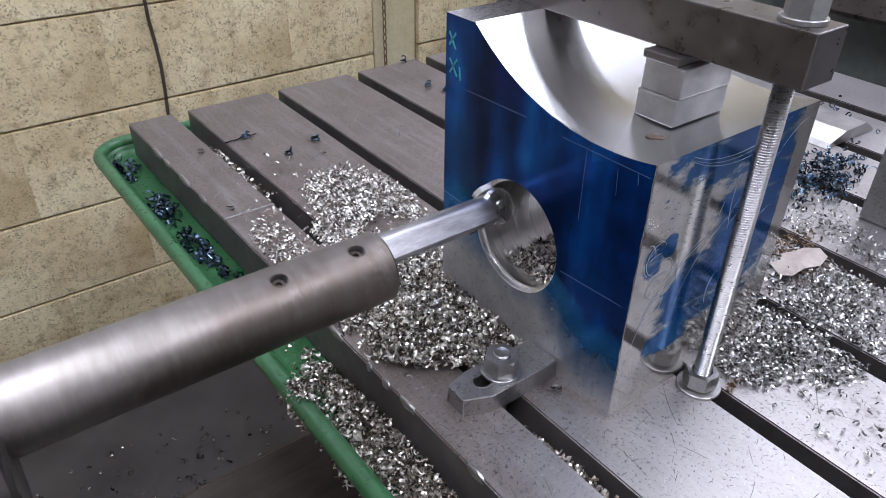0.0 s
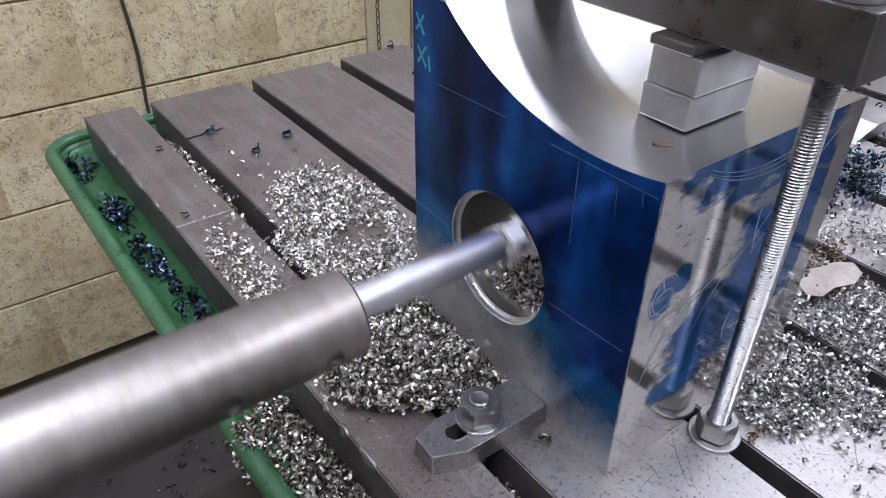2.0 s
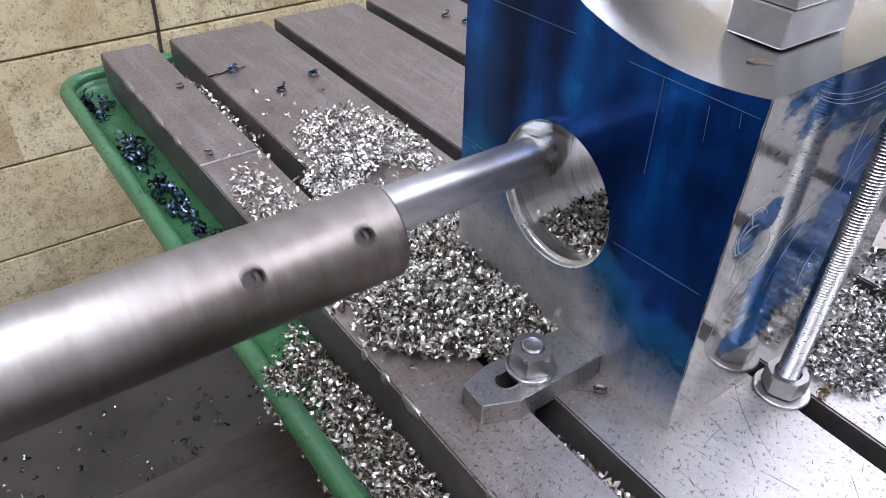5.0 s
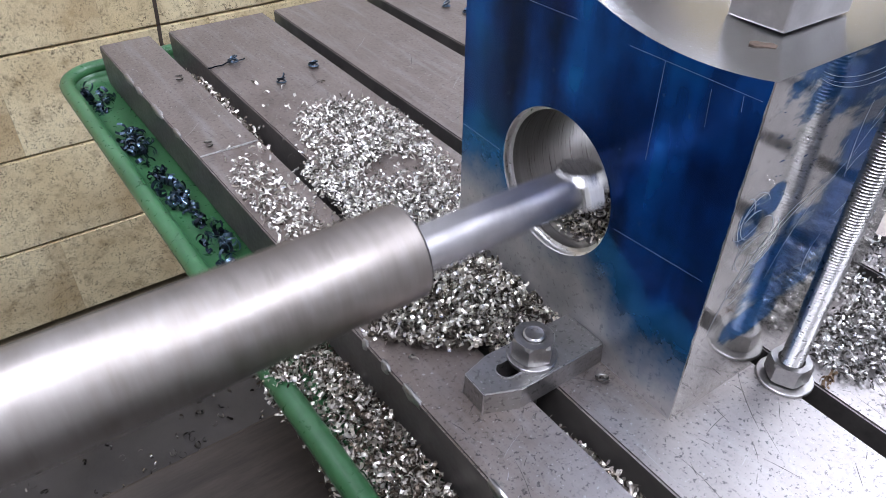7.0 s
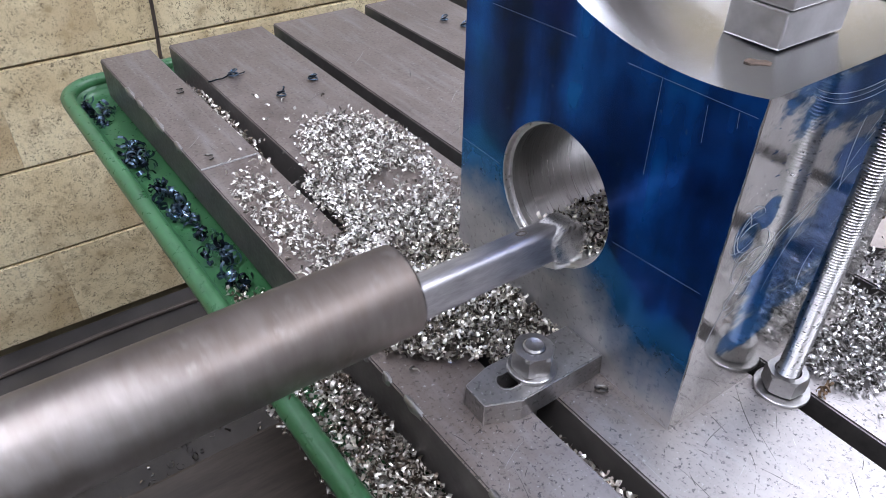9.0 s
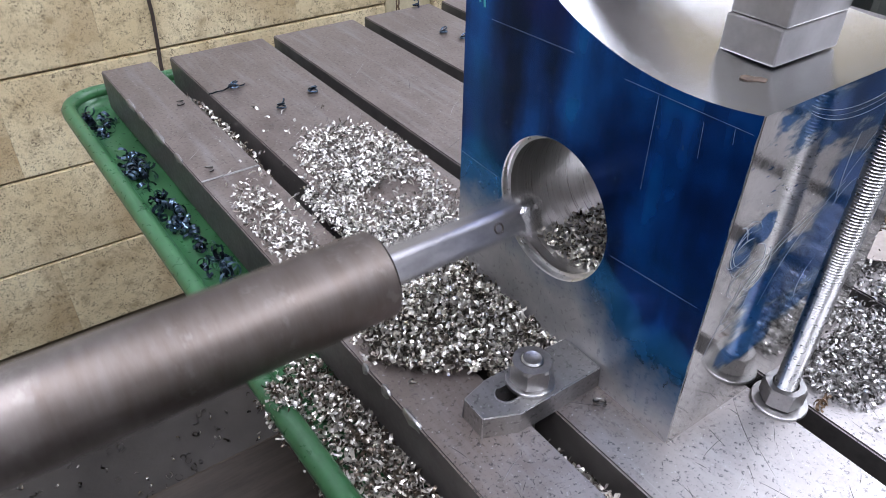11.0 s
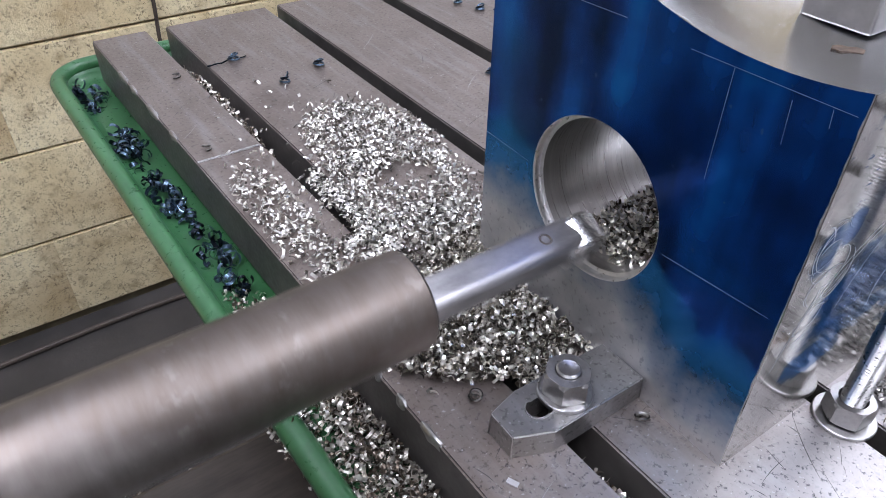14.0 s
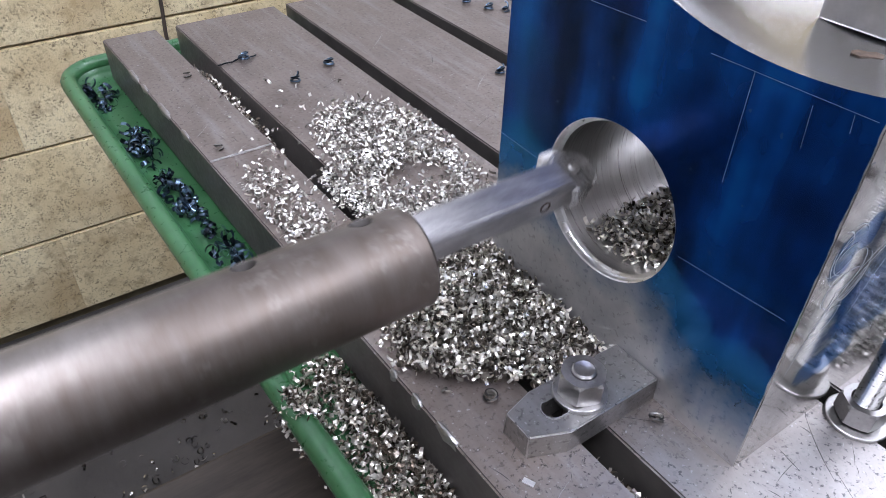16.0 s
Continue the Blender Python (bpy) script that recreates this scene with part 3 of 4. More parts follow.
def tray():
    t = tagged(empty("swarf_tray", pose(0, 0, 0)), "green moulded swarf tray running along the table edge", "tray")
    def path(d, z):
        x, y, r = -0.1605 + d, 0.772 - d, 0.045 - d
        pts = [(x + 0.004, -0.75, z), (x + 0.002, 0.0, z), (x - 0.004, 0.35, z), (x - 0.010, y - 0.06, z)]
        for k in range(9):
            a = math.pi - k * math.pi / 16
            pts.append((x - 0.010 + r + r * math.cos(a), y - r + r * math.sin(a), z))
        pts += [(0.1, y, z), (0.9, y, z)]
        return pts
    part("rim", tube(path(0.0, -0.036), 0.0085, 12), GREEN, t, smooth=True)
    bm = bmesh.new()
    rows = [path(0.004, -0.036), path(0.007, -0.045), path(0.012, -0.050), path(0.020, -0.052)]
    rings = [[bm.verts.new(p) for p in row] for row in rows]
    rings.append([bm.verts.new((max(p[0], -0.06), min(p[1], 0.66), -0.053)) for p in rows[-1]])
    for p, q in zip(rings, rings[1:]):
        for k in range(len(p) - 1):
            bm.faces.new((p[k], p[k + 1], q[k + 1], q[k]))
    ob = part("pan", bm, GREEN, t, smooth=True)
    s = ob.modifiers.new("thickness", "SOLIDIFY")
    s.thickness, s.offset = 0.003, -1
    return t


# ---- workpiece ----
BORE_Y, BORE_Z, BORE_R = 0.1145, 0.0995, 0.046


def workpiece():
    """The block: a saddle cut into its top, a bore through it along x."""
    W, D, TOP, FLAT = 0.204, 0.177, 0.249, 0.170
    cy, R = 0.042, 0.198
    top = [(W, TOP), (FLAT, TOP)]
    a0, a1 = math.asin((FLAT - cy) / R), math.asin((0 - cy) / R)
    for k in range(29):
        a = a0 + (a1 - a0) * k / 28
        top.append((cy + R * math.sin(a), 0.2025 + R - R * math.cos(a)))
    outline = [(W, 0.0)] + top + [(0.0, 0.0)]
    seg = 64
    circle = [(BORE_Y + BORE_R * math.cos(2 * math.pi * k / seg), BORE_Z + BORE_R * math.sin(2 * math.pi * k / seg)) for k in range(seg)]
    bm = bmesh.new()
    for x in (0.0, D):
        edges = []
        for loop in (outline, circle):
            vs = [bm.verts.new((x, *p)) for p in loop]
            edges += [bm.edges.new((vs[i], vs[(i + 1) % len(vs)])) for i in range(len(vs))]
        bmesh.ops.triangle_fill(bm, edges=edges, use_beauty=True)
    bm.verts.ensure_lookup_table()
    n, m = len(outline), seg
    for i in range(n):
        a, b = i, (i + 1) % n
        f = bm.faces.new((bm.verts[a], bm.verts[b], bm.verts[n + m + b], bm.verts[n + m + a]))
        f.material_index = 1 if 2 <= i < n - 2 else 0
        if i == 1:
            f.material_index = 2
    def ring(x, r):
        return [bm.verts.new((x, BORE_Y + r * math.cos(2 * math.pi * k / seg), BORE_Z + r * math.sin(2 * math.pi * k / seg))) for k in range(seg)]
    # the new cut runs a few millimetres in, then steps down to the old bore
    lip, cut, step, far = ring(0.0007, BORE_R - 0.0007), ring(0.0050, BORE_R - 0.0007), ring(0.0054, BORE_R - 0.0030), ring(D - 0.004, BORE_R - 0.0030)
    bm.verts.ensure_lookup_table()
    fr, bk = [bm.verts[n + k] for k in range(m)], [bm.verts[2 * n + m + k] for k in range(m)]
    for p, q in ((fr, lip), (lip, cut), (cut, step), (step, far), (far, bk)):
        for k in range(m):
            f = bm.faces.new((p[k], p[(k + 1) % m], q[(k + 1) % m], q[k]))
            f.material_index = 3 if p is step or p is far else 4
            f.smooth = p is step or p is lip
    ob = part("workpiece", bm, [DYED, POLISHED, STEEL, BORED, RING])
    ob.data.set_sharp_from_angle(angle=radians(30))
    tagged(ob, "blue layout-dyed steel block with a bore and saddle-cut top", "metal block")
    # scribed lines and marker strokes on the front face
    def stroke(name, mat, pts, w):
        b = bmesh.new()
        for (ya, za), (yb, zb) in zip(pts, pts[1:]):
            d = Vector((yb - ya, zb - za)).normalized() * w
            nrm = Vector((-d.y, d.x))
            vs = [b.verts.new((-0.0002, y + s * nrm.x, z + s * nrm.y)) for y, z, s in ((ya, za, 1), (yb, zb, 1), (yb, zb, -1), (ya, za, -1))]
            vs2 = [b.verts.new((0.0003, v.co.y, v.co.z)) for v in vs]
            b.faces.new(vs)
            for i in range(4):
                b.faces.new((vs[i], vs[(i + 1) % 4], vs2[(i + 1) % 4], vs2[i]))
        return part(name, b, mat, ob)
    for pts, w in (([(0.0640, 0.0965), (0.0057, 0.0999)], 0.00011), ([(0.0540, 0.1965), (0.0535, 0.1454)], 0.00012), ([(0.0275, 0.1935), (0.0262, 0.1757)], 0.0001),
                   ([(0.0119, 0.1963), (0.0111, 0.1893)], 0.0001), ([(0.0755, 0.1967), (0.0031, 0.1973)], 0.00008), ([(0.1790, 0.1969), (0.1116, 0.1985)], 0.0001),
                   ([(0.2035, 0.1000), (0.1640, 0.0985)], 0.0001)):
        stroke("scribed_line", SCRIBE, pts, w)
    for pts in ([(0.200, 0.236), (0.192, 0.224)], [(0.192, 0.236), (0.200, 0.226)], [(0.199, 0.216), (0.190, 0.204)], [(0.190, 0.217), (0.199, 0.205)], [(0.187, 0.212), (0.186, 0.202)]):
        stroke("marker_stroke", CHALK, pts, 0.0009)
    # bright arcs scratched through the dye of the side
    rng = random.Random(9)

    def arc(cx, cz, rx, rz, a0, a1, turn, w):
        b, lo, hi = bmesh.new(), [], []
        n = 14
        for k in range(n + 1):
            a = a0 + (a1 - a0) * k / n
            u, q = rx * math.cos(a), rz * math.sin(a)
            x, z = cx + u * math.cos(turn) - q * math.sin(turn), cz + u * math.sin(turn) + q * math.cos(turn)
            x, z = min(max(x, 0.002), 0.172), min(z, 0.2045)
            ww = w * (0.3 + 0.7 * math.sin(math.pi * k / n))
            lo.append(b.verts.new((x - ww * math.cos(a + turn), -0.00014, z - ww * math.sin(a + turn))))
            hi.append(b.verts.new((x + ww * math.cos(a + turn), -0.00014, z + ww * math.sin(a + turn))))
        for k in range(n):
            b.faces.new((lo[k], lo[k + 1], hi[k + 1], hi[k]))
        part("scratch", b, SCUFF, ob)
    for cx, cz, r, count in ((0.018, 0.130, 0.012, 8), (0.028, 0.112, 0.014, 6), (0.020, 0.095, 0.011, 5)):
        for _ in range(count):
            a = rng.uniform(0, 6.28)
            arc(cx + rng.gauss(0, 0.004), cz + rng.gauss(0, 0.005), r * rng.uniform(0.5, 1.1), r * rng.uniform(0.6, 1.4), a, a + rng.uniform(1.2, 3.6), rng.uniform(-0.5, 0.5), rng.uniform(0.00020, 0.00045))
    for _ in range(3):
        arc(0.10 + rng.gauss(0, 0.01), 0.045 + rng.gauss(0, 0.006), 0.085, 0.090 + rng.gauss(0, 0.012), rng.uniform(1.7, 2.0), rng.uniform(2.5, 2.95), rng.uniform(-0.1, 0.1), rng.uniform(0.0002, 0.0004))
    for _ in range(3):
        arc(0.09, 0.262 + rng.gauss(0, 0.004), 0.095, 0.075 + rng.gauss(0, 0.006), rng.uniform(4.0, 4.3), rng.uniform(4.7, 5.4), rng.uniform(-0.06, 0.06), rng.uniform(0.00012, 0.00028))
    for _ in range(14):
        arc(rng.uniform(0.10, 0.15), rng.uniform(0.05, 0.16), 0.02, rng.uniform(0.02, 0.05), rng.uniform(1.9, 2.3), rng.uniform(2.6, 3.3), rng.uniform(-0.9, 0.3), rng.uniform(0.00015, 0.0004))
    return ob


def parallels():
    g = "packing blocks under the clamp bar"
    for k, (x0, x1, y0, y1, z0, z1) in enumerate(((0.0560, 0.111, 0.0338, 0.0658, 0.2035, 0.2222), (0.0572, 0.111, 0.0332, 0.0650, 0.2224, 0.2424))):
        tagged(part("packing_block", block(x0, x1, y0, y1, z0, z1, 0.0012), GROUND), "ground steel packing block stacked under the clamp bar", "packing block", g)
    tagged(part("shim", block(0.0560, 0.101, 0.0385, 0.0662, 0.2426, 0.2483, 0.0008), DARK_STEEL), "thin dark steel shim on the packing blocks", "shim")


def clamp_bar():
    t = tagged(empty("clamp_bar", pose(0.084, 0.1, 0.2485)), "dark square steel clamp bar across the block", "clamp bar")
    part("bar", block(-0.018, 0.0150, -0.137, 0.165, 0, 0.0325, 0.0009), DARK_STEEL, t)


def stud(x, y, base, top):
    t = tagged(empty("clamp_stud", pose(x, y, base)), "zinc plated threaded stud with nuts and washers", "threaded stud", "clamp studs")
    part("rod", threaded(0.0067, -0.04, top - base), ROD, t)
    part("washer", washer(0.0168, 0.0085, 0.0002, 0.0024), HARDWARE, t)
    part("nut", hex_nut(0.0225, 0.0130, 0.0078, 0.0033, 0.4), HARDWARE, t)
    up = 0.2813 - base
    part("washer", washer(0.0135, 0.0085, up, up + 0.003), HARDWARE, t)
    part("nut", hex_nut(0.0210, 0.0130, 0.0070, up + 0.0031, 0.2), HARDWARE, t)


def strap_clamp():
    t = tagged(empty("strap_clamp", pose(-0.044, 0.0715, 0)), "short slotted steel strap clamp bolted to the table", "strap clamp")
    outer = [(-0.041, 0.0115), (-0.0415, -0.0075), (-0.021, -0.0165), (0.0437, -0.0165), (0.0437, 0.0155), (-0.021, 0.0165)]
    slot = []
    for k in range(9):
        a = math.pi / 2 + math.pi * k / 8
        slot.append((-0.019 + 0.0062 * math.cos(a), 0.0062 * math.sin(a)))
    for k in range(9):
        a = -math.pi / 2 + math.pi * k / 8
        slot.append((0.008 + 0.0062 * math.cos(a), 0.0062 * math.sin(a)))
    bm = bmesh.new()
    top = []
    for z in (0.0, 0.0165):
        edges = []
        for ring in (outer, slot):
            vs = [bm.verts.new((*p, z)) for p in ring]
            edges += [bm.edges.new((vs[i], vs[(i + 1) % len(vs)])) for i in range(len(vs))]
            top.append(vs)
        bmesh.ops.triangle_fill(bm, edges=edges, use_beauty=True)
    for lo, hi in ((top[0], top[2]), (top[1], top[3])):
        for i in range(len(lo)):
            bm.faces.new((lo[i], lo[(i + 1) % len(lo)], hi[(i + 1) % len(lo)], hi[i]))
    bm.normal_update()
    sharp = [e for e in bm.edges if len(e.link_faces) == 2 and e.calc_face_angle(0) > 0.5]
    bmesh.ops.bevel(bm, geom=sharp, offset=0.0007, segments=2, affect="EDGES", clamp_overlap=True, material=1)
    part("strap", bm, [CLAMP, EDGE], t)
    for name, b, lab in (("washer", washer(0.0150, 0.0075, 0.0167, 0.0195), ""), ("nut", hex_nut(0.0230, 0.0145, 0.0070, 0.0196, 0.15), ""), ("bolt", turned([(-0.03, 0.0068), (0.0352, 0.0066), (0.0362, 0.0056), (0.0356, 0.0034)], 20, "z"), "")):
        part(name, b, HARDWARE, t, smooth=name == "bolt")


# ---- boring bar ----
AXIS_Y, AXIS_Z = 0.1145, 0.1010
SPIN, START = 582.8, 36.0


def boring_bar():
    """Bar, shank and cutter turn together about the bore's axis; the bar sits off that axis."""
    t = tagged(empty("boring_bar", pose(0, AXIS_Y, AXIS_Z)), "turned steel boring bar with an offset shank and cutter", "boring bar")
    e, R = 0.0164, 0.0250
    bar = part("bar", turned([(-0.352, R), (-0.1135, R), (-0.112, R - 0.0012), (-0.112, R - 0.011)], 64, "x", e, 0), BAR_STEEL, t, smooth=True)
    part("boring_head", turned([(-0.47, 0.03), (-0.47, 0.056), (-0.353, 0.056), (-0.350, 0.052), (-0.350, 0.01)], 48, "x", 0.006, 0), DARK_STEEL, t, "dark boring head that holds the bar", True)
    part("spindle", turned([(-0.75, 0.075), (-0.56, 0.075), (-0.53, 0.062), (-0.465, 0.060), (-0.465, 0.01)], 48), DARK_STEEL, t, "", True)
    s, r = e + 0.0086, 0.0127
    bm = bmesh.new()
    pts = []
    flats = [(math.cos(radians(d)), math.sin(radians(d)), q) for d, q in ((104, 0.0098), (190, 0.0108), (285, 0.0095))]
    for k in range(48):
        a = 2 * math.pi * k / 48
        q = r
        for cx, cz, depth in flats:
            along = math.cos(a) * cx + math.sin(a) * cz
            if along > 0.01:
                q = min(q, depth / along)
        pts.append((s + q * math.cos(a), q * math.sin(a)))
    prism(bm, pts, -0.118, -0.010, "x")
    shank = part("shank", bm, TOOL, t, "", True)
    # cutter head: a round boss across the shank, its flat face outwards, with the insert on its rim
    face = Vector((0.0, math.cos(radians(112)), math.sin(radians(112))))
    seat = Matrix.Translation((-0.0035, s + 0.0015, 0)) @ face.to_track_quat("Z", "X").to_matrix().to_4x4()
    head = part("cutter_head", turned([(-0.0105, 0.004), (-0.0105, 0.0118), (-0.0085, 0.0142), (0.0070, 0.0142), (0.0092, 0.0122), (0.0092, 0.0042), (0.0062, 0.0036), (0.0062, 0.0002)], 36, "z"), STEEL, t, "bright rounded cutter head", True)
    head.matrix_basis = seat
    ins = part("insert", block(-0.0050, 0.0050, -0.0022, 0.0022, -0.0062, 0.0062, 0.0006), CARBIDE, head, "small square carbide cutting insert")
    ins.matrix_basis = seat.inverted() @ pose(-0.0072, s + 0.0163, 0.0030, 4, 0, 4)
    grip = part("clamp_wedge", block(-0.0042, 0.0042, -0.0020, 0.0020, -0.0036, 0.0036, 0.0008), CARBIDE, head, "small bright wedge that holds the insert")
    grip.matrix_basis = seat.inverted() @ pose(0.0010, s + 0.0155, -0.0022, -4, 0, -8)
    scr = part("screw", turned([(0.0060, 0.0034), (0.0092, 0.0034), (0.0097, 0.0028), (0.0097, 0.0014), (0.0075, 0.0013), (0.0075, 0.0001)], 16, "z"), ZINC, head, "", True)
    scr.matrix_basis = Matrix.Translation((0.001, -0.0008, 0))
    pin = part("set_screw", turned([(0.0, 0.0036), (0.0015, 0.0036), (0.0019, 0.0030), (0.0005, 0.0018)], 16, "z"), RUBBER, shank, "dark set screw in the shank")
    way = Vector((0, math.cos(radians(190)), math.sin(radians(190))))
    pin.matrix_basis = Matrix.Translation(Vector((-0.030, s, 0)) + way * 0.0096) @ way.to_track_quat("Z", "X").to_matrix().to_4x4()
    # two pockets with sunk set screws cut into the bar
    cut = bmesh.new()
    holes = [Matrix.Translation((x, e, 0)) @ Matrix.Rotation(radians(70), 4, "X") for x in (-0.189, -0.134)]
    for m in holes:
        new_verts = set(cut.verts)
        turned([(R - 0.0085, 0.0001), (R - 0.0085, 0.0050), (R - 0.0010, 0.0050), (R + 0.004, 0.0085), (R + 0.004, 0.0001)], 24, "y", bm=cut)
        bmesh.ops.transform(cut, matrix=m, verts=[v for v in cut.verts if v not in new_verts])
    bmesh.ops.remove_doubles(cut, verts=cut.verts, dist=0.00015)
    bmesh.ops.recalc_face_normals(cut, faces=cut.faces)
    # pocket walls take the darker iron
    for f in cut.faces:
        f.material_index = 1
    cutter = part("cutter", cut, [BAR_STEEL, IRON_SIDE], t)
    bar.data.materials.append(IRON_SIDE)
    mod = bar.modifiers.new("holes", "BOOLEAN")
    mod.operation, mod.solver, mod.object = "DIFFERENCE", "EXACT", cutter
    bpy.context.view_layer.update()
    drilled = bpy.data.meshes.new_from_object(bar.evaluated_get(bpy.context.evaluated_depsgraph_get()))
    bar.modifiers.clear()
    bar.data = drilled
    bpy.data.objects.remove(cutter)
    drilled.set_sharp_from_angle(angle=radians(35))
    for m in holes:
        h = part("set_screw", turned([(R - 0.0088, 0.0048), (R - 0.0052, 0.0048), (R - 0.0048, 0.0043), (R - 0.0048, 0.0022), (R - 0.0070, 0.0022)], 12, "y"), RUBBER, bar, "dark set screw sunk in the bar")
        h.matrix_basis = m
    return t


# ---- swarf ----
def swarf(name, places, mat, label, size=(0.0021, 0.0046), width=(0.0014, 0.0032), bend=(0.8, 3.0), seed=1, flat=0.0, segs=5):
    """Curled slivers of steel, each a bent strip with its own turn, joined into one heap."""
    rng = np.random.default_rng(seed)
    P = np.asarray(places, float)
    n = len(P)
    r, w, th = rng.uniform(*size, n), rng.uniform(*width, n), rng.uniform(*bend, n)
    q = rng.normal(size=(n, 4))
    q[:, 1:3] *= 1 - flat
    q /= np.linalg.norm(q, axis=1)[:, None]
    k = np.linspace(-0.5, 0.5, segs + 1)
    ang = th[:, None] * k[None]
    lx, lz = r[:, None] * np.sin(ang), r[:, None] * (np.cos(ang) - 1)
    pitch = rng.uniform(-0.25, 0.25, n)[:, None] * ang * r[:, None]
    V = np.stack([np.stack([lx, -w[:, None] / 2 + pitch, lz], -1), np.stack([lx, w[:, None] / 2 * rng.uniform(0.5, 1, n)[:, None] + pitch, lz], -1)], 2)
    V = V.reshape(n, -1, 3)
    a, b, c, d = q.T
    Rm = np.stack([1 - 2 * (c * c + d * d), 2 * (b * c - a * d), 2 * (b * d + a * c), 2 * (b * c + a * d), 1 - 2 * (b * b + d * d), 2 * (c * d - a * b), 2 * (b * d - a * c), 2 * (c * d + a * b), 1 - 2 * (b * b + c * c)], 1).reshape(n, 3, 3)
    V = np.einsum("nij,nkj->nki", Rm, V) + P[:, None]
    per = V.shape[1]
    F = np.array([(2 * s, 2 * s + 1, 2 * s + 3, 2 * s + 2) for s in range(segs)])
    F = (F[None] + per * np.arange(n)[:, None, None]).reshape(-1, 4)
    me = bpy.data.meshes.new(name)
    me.from_pydata(V.reshape(-1, 3).tolist(), [], F.tolist())
    me.materials.append(mat)
    me.polygons.foreach_set("use_smooth", [True] * len(me.polygons))
    return tagged(new(name, me), label, "metal chips", kind="stuff")


def scatter(n, mounds, seed, x=(-1, 1), y=(-1, 1), drop=0.0, base=0.0025):
    """Places in round heaps (cx, cy, rx, ry, height, weight), ragged at the edges, on a floor at z = drop."""
    rng = np.random.default_rng(seed)
    wsum = sum(m[5] for m in mounds)
    out = []
    for cx, cy, rx, ry, h, wt in mounds:
        m = int(n * wt / wsum)
        rad = np.sqrt(rng.uniform(0, 1, m)) * (1 + 0.10 * rng.normal(size=m))
        a = rng.uniform(0, 2 * np.pi, m)
        px, py = cx + rx * rad * np.cos(a), cy + ry * rad * np.sin(a)
        top = h * np.clip(1 - rad ** 2, 0, 1)
        pz = drop + base + top * np.sqrt(rng.uniform(0, 1, m))
        ok = (px > x[0]) & (px < x[1]) & (py > y[0]) & (py < y[1])
        out.append(np.stack([px, py, pz], 1)[ok])
    return np.concatenate(out)


def keep_out(P, rects):
    ok = np.ones(len(P), bool)
    for x0, x1, y0, y1 in rects:
        ok &= ~((P[:, 0] > x0) & (P[:, 0] < x1) & (P[:, 1] > y0) & (P[:, 1] < y1))
    return P[ok]


